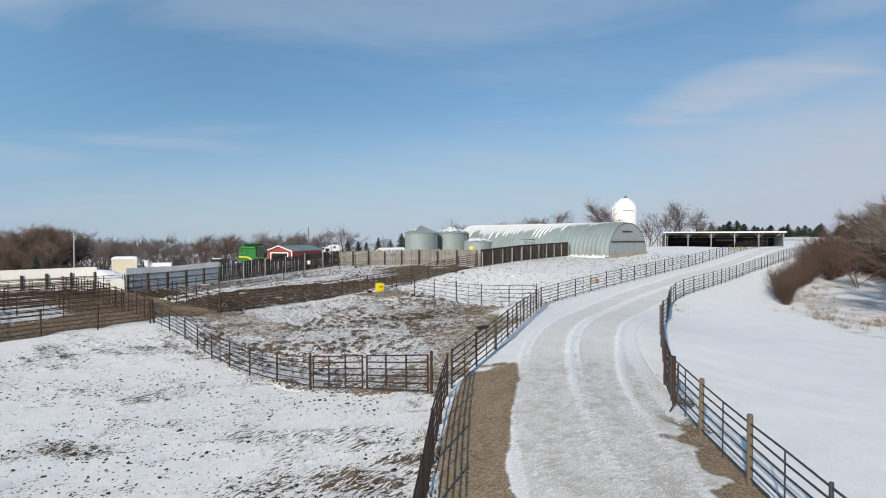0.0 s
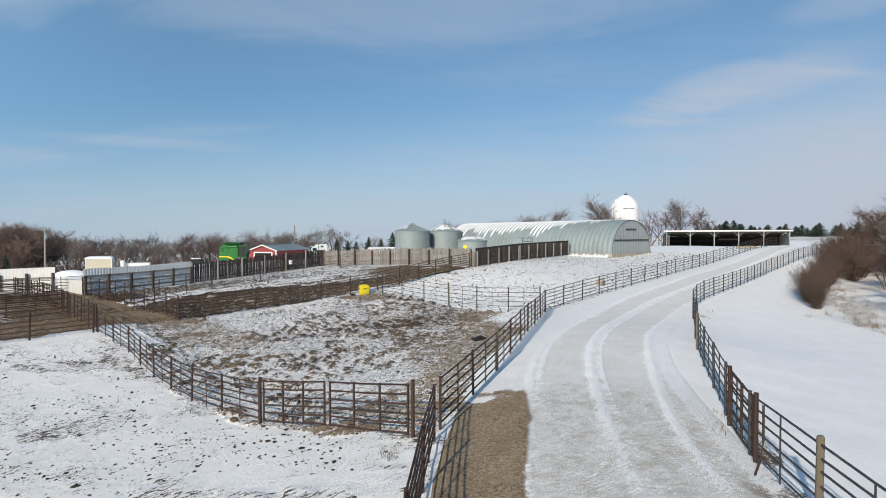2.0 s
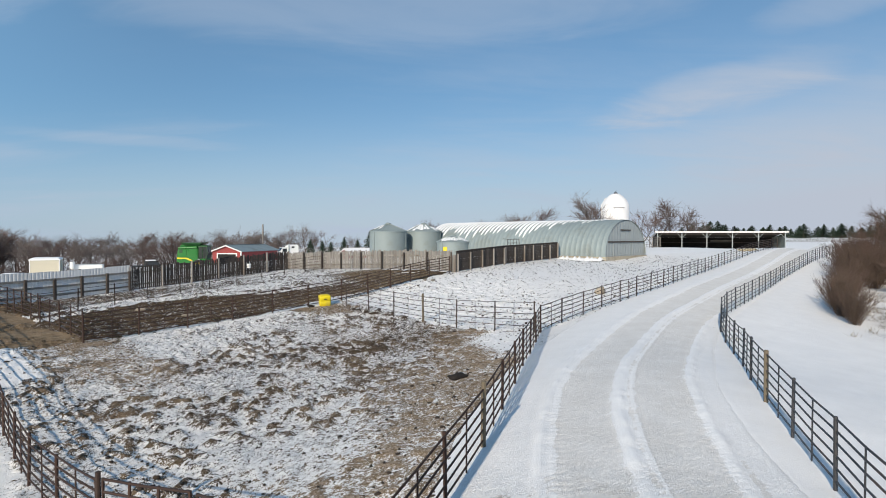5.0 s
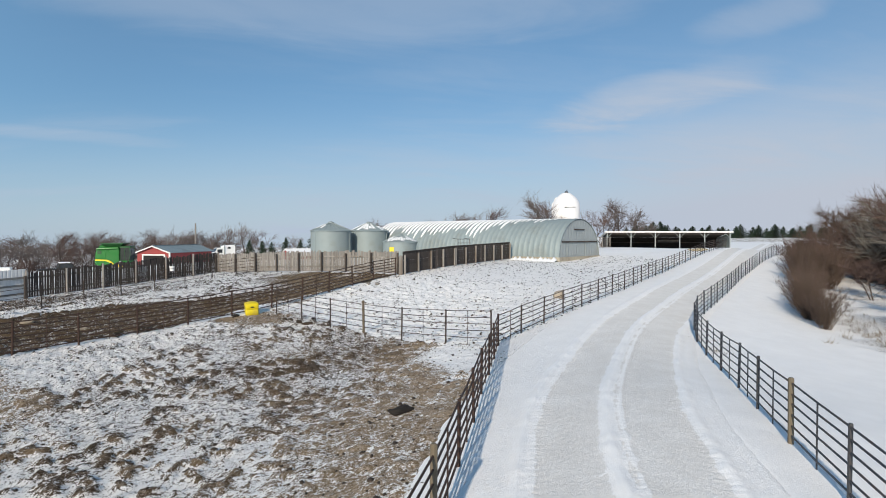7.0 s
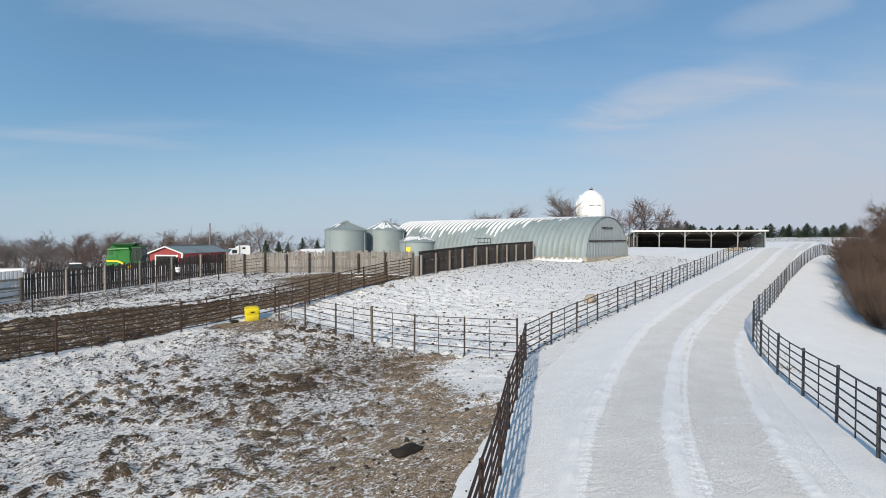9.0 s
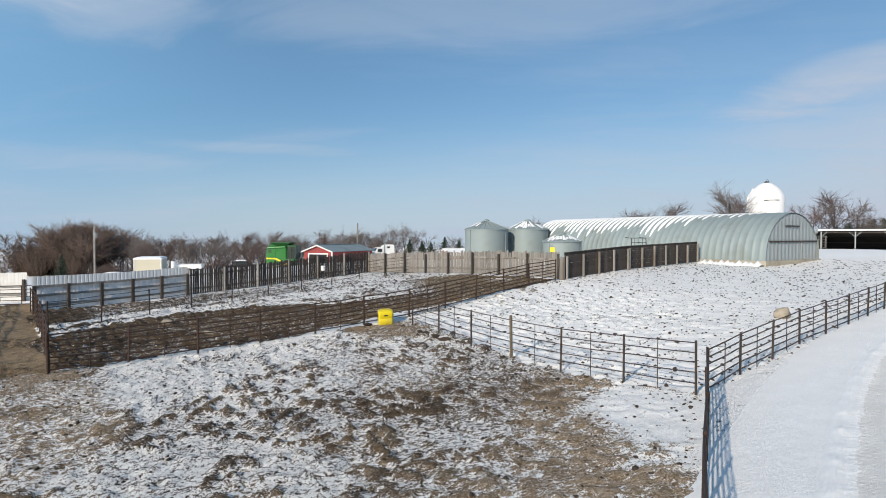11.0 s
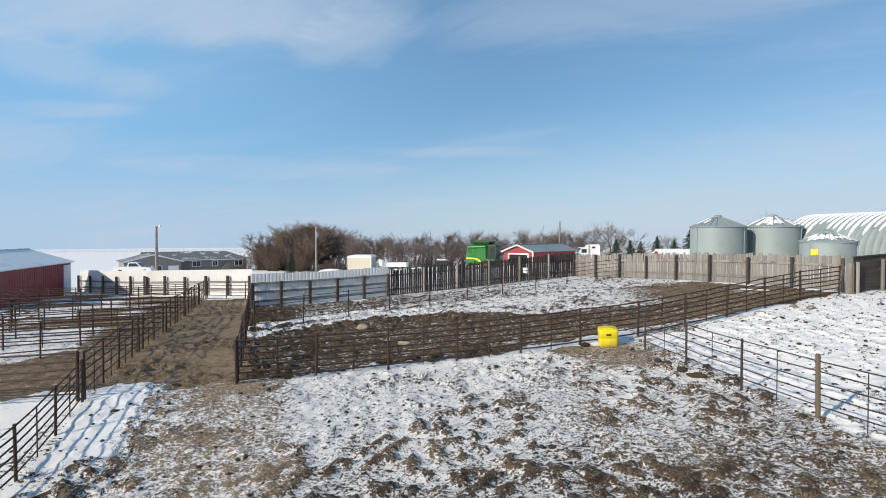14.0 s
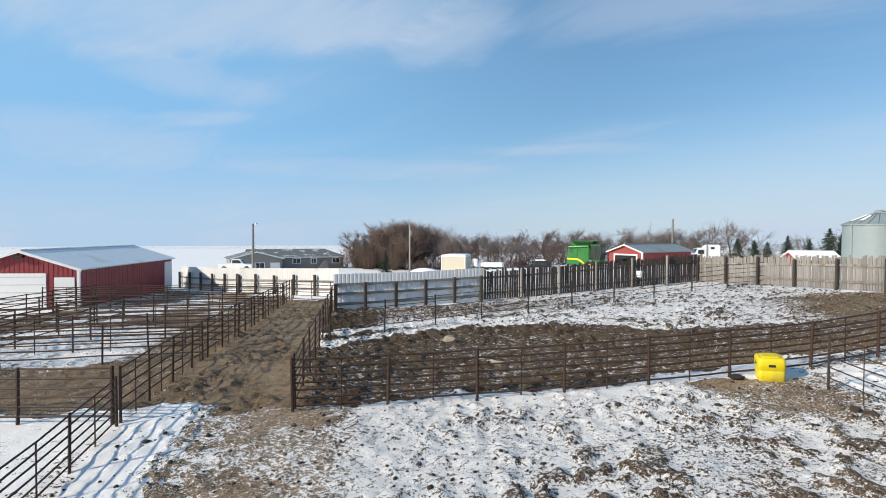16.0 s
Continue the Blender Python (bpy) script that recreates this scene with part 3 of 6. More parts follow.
    worn = smooth01(3.4, 1.8, line_distance(x, y, ALLEY_PEN)[0] + 1.2 * (mid - 0.5)) * smooth01(-11, -6, x)
    worn = np.maximum(worn, smooth01(6.8, 3.4, np.hypot((x + 1.8) * 0.85, y - 62.2) + 1.6 * (mid - 0.5)))
    loose = (0.65 + 0.08 * rows + 0.12 * smooth01(54, 62, y) - 0.4 * sharp - 0.15 * np.clip(clod, 0, 1)) * (1 - behind) + (0.46 + 0.1 * rows - 0.25 * np.clip(clod, 0, 1)) * behind
    snow = np.where(in_b, loose * (1 - strip) + (0.17 - 0.08 * clod + 0.25 * (wide - 0.5)) * strip + 0.35 * drift, snow)
    snow = np.where(in_b, snow * (1 - worn) + (0.14 + 0.1 * mid) * worn, snow)
    brown = np.where(in_b, (0.1 + 0.2 * strip) * (1 - worn) + 0.9 * worn, brown)
    trod = np.where(in_b, (1.0 - 0.0 * strip) * (1 - 0.4 * worn), trod)
    frost = np.where(in_b, (0.6 - 0.3 * strip) * (1 - 0.8 * worn), frost)
    high = np.where(in_b, (0.07 * clod + 0.05 * sharp + 0.07 * (mid - 0.5)) * (1 - 0.7 * worn), high)
    # lane and small pens
    snow = np.where(in_lane, 0.08 + 0.2 * mid, snow)
    poached = smooth01(0.42, 0.56, layered(x, y, 1.6, 63))
    brown = np.where(in_lane, 1.0 - 0.35 * np.clip(clod, 0, 1) * poached, brown)
    trod = np.where(in_lane, 0.42 + 0.28 * poached, trod)
    frost = np.where(in_lane, 0.42, frost)
    high = np.where(in_lane, (0.03 + 0.07 * poached) * clod + 0.05 * (mid - 0.5), high)
    d_front = np.minimum(line_distance(x, y, PEN_FRONT)[0], line_distance(x, y, ALLEY_LEFT)[0] * 1.3 + 1.0)
    muck = np.maximum(smooth01(6.0, 3.6, d_front + 2.0 * (mid - 0.5)), smooth01(0.46, 0.58, layered(x, y, 3.0, 61)))
    snow = np.where(in_left, 0.64 - 0.46 * muck - 0.15 * np.clip(clod, 0, 1), snow)
    brown = np.where(in_left, 0.8, brown)
    trod = np.where(in_left, 0.55 + 0.1 * muck, trod)
    frost = np.where(in_left, 0.5, frost)
    high = np.where(in_left, 0.05 * clod, high)
    # worn strips beside the road
    reach = np.interp(y, (2, 12.8, 14.6, 17.4, 20.9, 22.5), (1.3, 1.5, 1.62, 1.95, 2.65, 2.7)) + 0.5 * (mid - 0.5) + 0.12 * (lump - 0.5)
    start = np.interp(y, (2, 13.3, 19.3, 22.5), (-0.5, 0.05, 0.45, 1.6)) + 0.5 * (mid - 0.5)
    wear = smooth01(-0.22, 0.3, reach - x + 0.5 * (lump - 0.5)) * smooth01(-0.3, 0.35, x - start) * smooth01(22.6, 21.2, y + 1.5 * (mid - 0.5))
    wear2 = smooth01(0.95, 0.4, line_distance(x, y, [(5.35, 3), (5.5, 12.5), (5.5, 14.5), (6.2, 18.0)])[0] + 1.2 * (mid - 0.5)) * smooth01(20.5, 18.0, y)
    wear = np.maximum(wear, 0.72 * wear2)
    thin = smooth01(0.35, 0.62, mid)
    snow, brown, trod = snow * (1 - wear) + (0.19 + 0.28 * thin) * wear, brown * (1 - wear) + wear, trod * (1 - wear) + 0.34 * wear
    frost = frost * (1 - wear) + (0.7 + 0.3 * thin) * wear
    # rough grass below the bushes
    bank = smooth01(4.5, 1.5, line_distance(x, y, [(20.5, 34), (23.5, 42), (30, 52), (40, 63)])[0] + 3 * (mid - 0.5)) + smooth01(24, 29, x) * smooth01(66, 60, y) * 0.8
    edge = np.interp(y, (28, 36, 42.8, 54.2, 63.9, 74.1), (21.0, 22.0, 22.9, 32.0, 39.8, 48.0))
    bank = np.clip(bank, 0, 1) * smooth01(0.4, 0.6, layered(x, y, 1.3, 71)) * smooth01(-0.4, 1.6, x - edge + 2.0 * (mid - 0.5))
    bank = np.clip(bank * 1.6, 0, 1)
    snow, brown, trod = snow * (1 - bank) + 0.55 * bank, np.maximum(brown, 0.4 * bank), np.maximum(trod, 0.85 * bank)
    frost = np.maximum(frost, 0.4 * bank)
    # far fields, streaked with stubble
    r = np.hypot(x, y - 20)
    away = smooth01(120, 260, r)
    stub = smooth01(0.44, 0.56, layered(x * 0.35 + y * 0.1, y, 160.0, 81, 4))
    snow, brown, trod = snow * (1 - away * stub * 0.44 * smooth01(1600, 500, r)), brown * (1 - away) + 0.6 * away, np.maximum(trod, 0.25 * away)
    tan = smooth01(0.50, 0.6, np.arctan2(x, y - 28)) * smooth01(150, 185, r) * smooth01(300, 240, r) * smooth01(0.3, 0.5, layered(x, y, 30.0, 83))
    snow, brown, trod, frost = snow * (1 - 0.5 * tan), np.maximum(brown, tan), np.maximum(trod, 0.5 * tan), np.maximum(frost, 0.6 * tan)
    return high * (1 - away), snow, brown, trod, frost


def spaced(fine0, fine1, step, reach0, reach1, grow):
    """Coordinates that are close together in the middle and spread outwards."""
    a = list(np.arange(fine0, fine1 + step / 2, step))
    for sign, reach in ((-1, reach0), (1, reach1)):
        s, p, more = step, a[0] if sign < 0 else a[-1], []
        while abs(p) < abs(reach):
            s *= grow
            p += sign * s
            more.append(p)
        a = more[::-1] + a if sign < 0 else a + more
    return np.array(a)


def sheet_object(name, xx, yy, zz, cover, mat):
    h, w = xx.shape
    me = bpy.data.meshes.new(name)
    co = np.stack([xx, yy, zz], -1).reshape(-1, 3)
    i = (np.arange(h - 1)[:, None] * w + np.arange(w - 1)[None]).ravel()
    quads = np.stack([i, i + 1, i + w + 1, i + w], -1)
    me.vertices.add(len(co))
    me.vertices.foreach_set("co", co.ravel())
    me.loops.add(quads.size)
    me.loops.foreach_set("vertex_index", quads.ravel())
    me.polygons.add(len(quads))
    me.polygons.foreach_set("loop_start", np.arange(len(quads)) * 4)
    me.polygons.foreach_set("use_smooth", np.ones(len(quads), bool))
    me.update(calc_edges=True)
    at = me.color_attributes.new("cover", "FLOAT_COLOR", "POINT")
    at.data.foreach_set("color", np.stack([c.ravel() for c in cover], -1).ravel())
    me.materials.append(mat)
    return new(name, me)


ROAD_HALF = 3.0


def build_ground():
    xs, ys = spaced(-26, 6, 0.088, -3500, 3500, 1.042), spaced(14, 54, 0.088, -900, 4200, 1.038)
    xx, yy = np.meshgrid(xs, ys)
    high, snow, brown, trod, frost = relief(xx, yy)
    d = line_distance(xx, yy, ROAD_LINE)[0]
    # snow slips off the steep sides of the clods
    gy, gx = np.gradient(high, ys, xs)
    steep = np.hypot(gx, gy)
    snow = snow - 0.13 * smooth01(0.25, 0.8, steep) * smooth01(0.3, 0.7, trod) + 0.08 * smooth01(0.3, 0.7, trod) * smooth01(0.2, 0.05, steep)
    zz = land(xx, yy) + high
    # the road's bed lies a little under its own sheet
    zz = zz - 0.12 * smooth01(ROAD_HALF + 0.1, ROAD_HALF - 0.5, d) * smooth01(150, 120, np.hypot(xx, yy - 20))
    ob = sheet_object("ground", xx, yy, zz, (snow, brown, trod, frost), GROUND)
    tagged(ob, "snow-dusted frozen farm ground with churned mud and clods", "ground", kind="structure")


def road_points(step_near, step_far):
    """Smooth points along the road's middle, with headings."""
    pts = np.array(ROAD_LINE, float)
    seg = np.hypot(*np.diff(pts, axis=0).T)
    run = np.concatenate([[0], np.cumsum(seg)])
    dense = np.arange(0, run[-1], 0.25)
    px, py = np.interp(dense, run, pts[:, 0]), np.interp(dense, run, pts[:, 1])
    k = np.hanning(41)
    k /= k.sum()
    px, py = np.convolve(np.pad(px, 20, "edge"), k, "valid"), np.convolve(np.pad(py, 20, "edge"), k, "valid")
    s, out = 60.0, []
    while s < run[-1] - 6:
        out.append(s)
        s += step_near if 85 < s < 135 else step_far
    out = np.array(out)
    x, y = np.interp(out, dense, px), np.interp(out, dense, py)
    hx, hy = np.interp(out + 0.3, dense, px) - x, np.interp(out + 0.3, dense, py) - y
    n = np.hypot(hx, hy)
    return out, x, y, hx / n, hy / n


def build_road():
    s, x, y, hx, hy = road_points(0.08, 0.5)
    off = np.linspace(-ROAD_HALF - 0.5, ROAD_HALF + 0.5, 101)
    xx, yy = x[:, None] + hy[:, None] * off, y[:, None] - hx[:, None] * off
    ss, oo = np.broadcast_to(s[:, None], xx.shape), np.broadcast_to(off, xx.shape)
    sway = 0.1 * np.sin(ss * 0.11)
    rut = lambda c, w: np.exp(-((oo - c - sway) / w) ** 2)
    n, m = layered(xx, yy, 0.5, 91), layered(xx, yy, 0.12, 95)
    left, centre = rut(-1.15, 0.12) + 0.45 * rut(-0.92, 0.08), rut(0.55, 0.15) + 0.45 * rut(0.86, 0.06)
    windrow = left * smooth01(99, 105, ss) + centre * (0.25 + 0.75 * smooth01(96, 104, ss)) + rut(1.98 + 0.42 * smooth01(98, 106, ss), 0.13) * (0.3 + 0.7 * smooth01(95, 101, ss))
    windrow = np.clip(windrow * (0.75 + 0.5 * n), 0, 1.2)
    lane = rut(-0.25, 0.5) + rut(1.3, 0.42)
    tread = np.sin(ss * 2 * math.pi / 0.22 + np.abs(oo - sway) * 9.0)
    rise = 0.055 * windrow * (0.5 + n) - 0.02 * lane + 0.012 * (m - 0.5) + 0.012 * tread * np.clip(rut(-0.85, 0.18) + rut(0.8, 0.2) + rut(2.2, 0.25), 0, 1)
    edge = smooth01(ROAD_HALF - 0.1, ROAD_HALF + 0.5, np.abs(oo))
    zz = land(xx, yy) + 0.02 + rise - 0.16 * edge
    near = smooth01(103.5, 100.5, ss + 2.0 * (n - 0.5))
    snow = 0.37 + 0.6 * np.clip(windrow, 0, 1) - 0.06 * np.clip(lane, 0, 1) + 0.2 * (n - 0.5) + 0.5 * (smooth01(-1.1, -1.35, oo - sway) + smooth01(2.45, 2.75, oo - sway))
    snow -= near * 0.08
    snow = np.clip(snow, 0.1, 1.0)
    reach = np.interp(yy, (2, 12.8, 14.6, 17.4, 20.9, 22.5), (1.3, 1.5, 1.62, 1.95, 2.65, 2.7)) + 0.5 * (layered(xx, yy, 1.4, 5) - 0.5)
    wear = smooth01(-0.15, 0.15, reach - xx) * smooth01(22.6, 21.2, yy + 1.2 * (n - 0.5)) + 0.9 * smooth01(2.1, 2.5, oo + 1.4 * (n - 0.5)) * smooth01(99.5, 94.5, ss + 2 * (n - 0.5))
    wear = np.clip(wear, 0, 1)
    snow, brown = snow * (1 - wear) + (0.13 + 0.3 * (n - 0.3)) * wear, 0.5 + 0.5 * wear
    snow = snow + 0.05 * near * (1 - wear)
    trod = 0.22 + 0.3 * near * (1 - wear) + 0.06 * np.clip(lane, 0, 1) - 0.15 * np.clip(windrow, 0, 1) + 0.12 * wear
    ob = sheet_object("road", xx, yy, zz, (snow, brown + 0 * xx, np.clip(trod, 0.05, 1) + 0 * xx, 0.8 * wear + 0 * xx), PACKED)
    tagged(ob, "farm lane of packed snow with tyre ridges", "road", kind="structure")


build_ground()
build_road()


# ---- fences ----
def resample(line, step):
    """Even steps along a line, its ends kept."""
    pts = np.array(line, float)
    run = np.concatenate([[0], np.cumsum(np.hypot(*np.diff(pts, axis=0).T))])
    n = max(1, round(run[-1] / step))
    s = np.linspace(0, run[-1], n + 1)
    return [(float(np.interp(v, run, pts[:, 0])), float(np.interp(v, run, pts[:, 1]))) for v in s]


_unit = {}


def post_mesh(mat, radius, height, sides=8):
    key = (mat.name, round(radius, 3), round(height, 2), sides)
    if key not in _unit:
        g = Geo().tube([(0, 0, -0.25), (0, 0, height - radius * 0.4), (0, 0, height)], [radius, radius, radius * 0.7], sides)
        _unit[key] = g.mesh("post", mat, False)
    return _unit[key]


def pipe_fence(line, label, mat, rails, step=2.45, stays=1, post=0.035, rail=0.021, group="", wood=(), extra=0.06, name="pipe_fence", lean=0.02):
    """A fence of steel pipe: posts in the ground, rails that follow it, thin stays between the posts."""
    posts = resample(line, step)
    x0, y0 = posts[0]
    ob = thing(name, pose(x0, y0, land_at(x0, y0)), label, "fence", group)
    base = Vector((x0, y0, land_at(x0, y0)))
    top = max(rails)
    spots = [Vector((x, y, land_at(x, y))) - base for x, y in posts]
    for i, p in enumerate(spots):
        tall = post_mesh(mat, post, top + extra)
        label2, m = "", pose(*p, random.uniform(-1, 1) * 60 * lean, random.uniform(-1, 1) * 60 * lean, random.uniform(0, 360))
        if i in wood:
            tall, label2 = post_mesh(POSTWOOD, 0.055, top + 0.1 + 0.1 * random.random()), "wooden fence post"
        part("post", tall, None, ob, label2, m=m)
    for h in rails:
        pts = []
        for a, b in zip(spots[:-1], spots[1:]):
            for f in (0, 0.5):
                q = a.lerp(b, f)
                sag = -0.012 * (f > 0) + random.uniform(-0.012, 0.012)
                q = Vector((q.x, q.y, land_at(q.x + base.x, q.y + base.y) - base.z if f == 0 else q.z))
                pts.append(q + Vector((0, 0, h + sag)))
        pts.append(spots[-1] + Vector((0, 0, h)))
        part("rail", Geo().tube(pts, rail, 6), mat, ob)
    for a, b in zip(spots[:-1], spots[1:]):
        for k in range(stays):
            q = a.lerp(b, (k + 1) / (stays + 1))
            part("stay", post_mesh(mat, rail * 0.8, top, 5), None, ob, m=pose(*q, 0, 0, 0) @ Matrix.Diagonal((1, 1, 1, 1)))
    return ob


SIX = (0.22, 0.47, 0.71, 0.95, 1.19, 1.43)
FIVE = (0.32, 0.60, 0.88, 1.14, 1.40)
LOW_SIX = (0.17, 0.38, 0.59, 0.80, 1.00, 1.20)

pipe_fence(ROAD_NEAR, "rusty brown pipe fence along the snowy lane", RUST, LOW_SIX, 2.4, 1, group="pipe fences along the lane", wood=(1, 3))
pipe_fence(ROAD_PEN, "rust-brown steel pipe fence between lane and churned pen", RUST, LOW_SIX, 2.4, 1, group="pipe fences along the lane", wood=(2,))
pipe_fence(ROAD_FIELD, "dark steel pipe fence between lane and snowy field", STEEL, LOW_SIX, 2.35, 1, rail=0.019, group="pipe fences along the lane")
pipe_fence(ROAD_RIGHT, "dark grey pipe fence curving along the snowy lane", GREYPIPE, LOW_SIX, 2.41, 1, rail=0.019, group="pipe fences along the lane", wood=(2, 4, 5, 10))
pipe_fence(CROSS, "thin steel rail fence crossing between pen and field", STEEL, FIVE, 2.3, 1, rail=0.016, post=0.034, wood=(3,))
pipe_fence(ALLEY_PEN, "rusty brown pipe corral fence beside bare brown soil", RUST, (0.14, 0.35, 0.55, 0.75, 0.95, 1.15, 1.36), 2.6, 1, rail=0.027, post=0.045)
pipe_fence(PEN_LOWER, "rusty pipe corral fence along the snowy slope", RUST, LOW_SIX, 2.3, 1)
pipe_fence(ALLEY_RIGHT, "rusty pipe corral fence beside the muddy lane", RUST, SIX, 1.9, 0, group="corral fences")
pipe_fence(ALLEY_LEFT, "rusty pipe corral fence of the small pens", RUST, FIVE, 1.7, 1, group="corral fences")
pipe_fence(PEN_FRONT, "rusty pipe corral fence with a heavy top rail", RUST, SIX, 2.6, 0, rail=0.03, post=0.05, group="corral fences")
pipe_fence(INNER, "dark low pipe fence across the muddy pen", STEEL, FIVE, 2.6, 0, rail=0.016, post=0.036)


def frame_of(ox, oy, tx, ty, z=None):
    """A pose at (ox, oy) whose x axis points towards (tx, ty)."""
    return pose(ox, oy, land_at(ox, oy) if z is None else z, 0, 0, math.degrees(math.atan2(ty - oy, tx - ox)))


def pipe_gate(a, b, label, mat, rails=6, height=1.24, lift=0.12, braces=2, group="", posts=(0, 1)):
    """A tubular farm gate hung between two points."""
    za, zb = land_at(*a), land_at(*b)
    n = math.dist(a, b)
    ob = thing("farm_gate", pose(*a, za, 0, 0, math.degrees(math.atan2(b[1] - a[1], b[0] - a[0]))), label, "gate", group)
    dz = zb - za
    at = lambda s, h: (s, 0, dz * s / n + h)
    for i in range(rails):
        h = lift + (height - lift) * i / (rails - 1)
        part("rail", Geo().tube([at(0.05, h), at(n / 2, h - 0.015), at(n - 0.05, h)], 0.024, 6), mat, ob)
    for i in range(braces + 2):
        s = 0.05 + (n - 0.1) * i / (braces + 1)
        part("upright", Geo().tube([at(s, lift - 0.03), at(s, height + 0.02)], 0.03, 6), mat, ob)
    for s in [(-0.1, n + 0.1)[i] for i in posts]:
        part("gate_post", Geo().tube([(s, 0, dz * s / n - 0.3), (s, 0, dz * s / n + height + 0.12)], 0.045, 8), mat, ob)
    return ob


pipe_gate((-0.35, 19.75), (-2.6, 21.6), "rusty brown tubular gate standing shut", RUST, group="gates of the churned pen", posts=(0,))
pipe_gate((-2.7, 21.7), (-4.8, 22.95), "rusty brown tubular gate panel with bent rails", RUST, group="gates of the churned pen", posts=(1,))
pipe_gate((-36.2, 54.6), (-31.2, 55.6), "rusty gate across the end of the muddy lane", RUST, 6, 1.35)

# rusty gate posts and a short panel where the lane's fence bends
pipe_gate((6.27, 17.42), (6.72, 19.2), "rusty short gate panel tied to thick posts", RUST, 5, 1.2, 0.1, 1)
_b = thing("bent_pipe", pose(6.2, 17.0, land_at(6.2, 17.0)), "loose bent rusty pipe leaning on the fence", "pipe")
part("pipe", Geo().tube([(-0.28, -0.25, 0.02), (-0.05, -0.02, 0.22), (0.06, 0.1, 0.5), (0.08, 0.14, 1.15)], 0.022, 6), RUST, _b)

# small pens beside the lane
for i, (ax, ay) in enumerate([(-22.4, 40.8), (-25.4, 44.0), (-28.7, 47.4), (-32.2, 50.6)]):
    n = (10.5, 12.5, 14.0, 13.0)[i]
    pipe_fence([(ax, ay), (ax - 0.72 * n, ay - 0.69 * n)], "rusty pipe divider fence between two small pens", RUST, (FIVE, SIX)[i % 2], 3.0, 0, rail=0.027, group="divider fences")
for ax, ay, n in ((-23.9, 42.4, 11.5), (-27.1, 45.7, 9.0), (-34.0, 52.3, 15.0)):
    pipe_fence([(ax, ay), (ax - 0.72 * n, ay - 0.69 * n)], "rusty pipe divider fence with thin stays", RUST, FIVE, 3.0, 1, rail=0.025, group="divider fences")
pipe_fence([(-29.4, 28.2), (-35.5, 35.5), (-43.5, 44.6)], "rusty pipe fence leading to the red barn", RUST, SIX, 2.2, 0, rail=0.027, group="divider fences")
pipe_fence([(-25.8, 31.2), (-31, 37.6), (-35.5, 43.2)], "rusty pipe fence across the small pens", RUST, FIVE, 2.8, 0, rail=0.027, group="divider fences")


# ---- wind fences ----
PALEWOOD = material("pale_board", (0.22, 0.22, 0.21), 0.85, 0, 0.3, 4.0, 40, 0.4, 0.006, (0.3, 0.28, 0.25), 0.35)

def wall_frame(line):
    (ax, ay), (bx, by) = line[0], line[-1]
    return pose(ax, ay, 0, 0, 0, math.degrees(math.atan2(by - ay, bx - ax))), math.hypot(bx - ax, by - ay)


def ground_along(line, s):
    (ax, ay), (bx, by) = line[0], line[-1]
    n = math.hypot(bx - ax, by - ay)
    return land_at(ax + (bx - ax) * s / n, ay + (by - ay) * s / n)


def tin_fence(line, height, label, rails=(0.35, 0.95, 1.5), bay=2.5, side=-1, post_mat=None, group="", sheet=None):
    """Ribbed sheet-metal panels on posts and rails; the posts stand on the side given."""
    m, n = wall_frame(line)
    ob = thing("sheet_metal_fence", m, label, "fence", group)
    bays = max(1, round(n / bay))
    for i in range(bays):
        s0, s1 = n * i / bays + 0.004, n * (i + 1) / bays - 0.004
        k = 48
        rows = [[], []]
        lift = random.uniform(-0.03, 0.03)
        for j in range(k + 1):
            s = s0 + (s1 - s0) * j / k
            y = -side * (0.012 if j % 6 in (0, 1) else 0.0)
            z = ground_along(line, s)
            rows[0].append((s, y, z - 0.02 + 0.08 * (random.random() < 0.05)))
            rows[1].append((s, y, z + height + lift))
        g = Geo().sheet(rows)
        g.sheet([[(x, y - side * 0.004, z) for x, y, z in r] for r in rows])
        part("metal_panel", g, sheet or TIN, ob)
    for i in range(bays + 1):
        s = min(max(n * i / bays, 0.09), n - 0.09)
        z = ground_along(line, s)
        part("post", Geo().bevel_box(s - 0.09, side * 0.19 - 0.09, z - 0.3, s + 0.09, side * 0.19 + 0.09, z + height * (0.72 + 0.06 * random.random()), 0.02), post_mat or DARKWOOD, ob, "dark timber post")
    for h in rails:
        pts = [(n * t, side * 0.06, ground_along(line, n * t) + h) for t in (0, 0.25, 0.5, 0.75, 1.0)]
        g = Geo().loft([[(x, y - 0.03, z - 0.07), (x, y + 0.03, z - 0.07), (x, y + 0.03, z + 0.07), (x, y - 0.03, z + 0.07)] for x, y, z in pts])
        part("rail", g, PALEWOOD, ob, "grey weathered timber rail")
    return ob


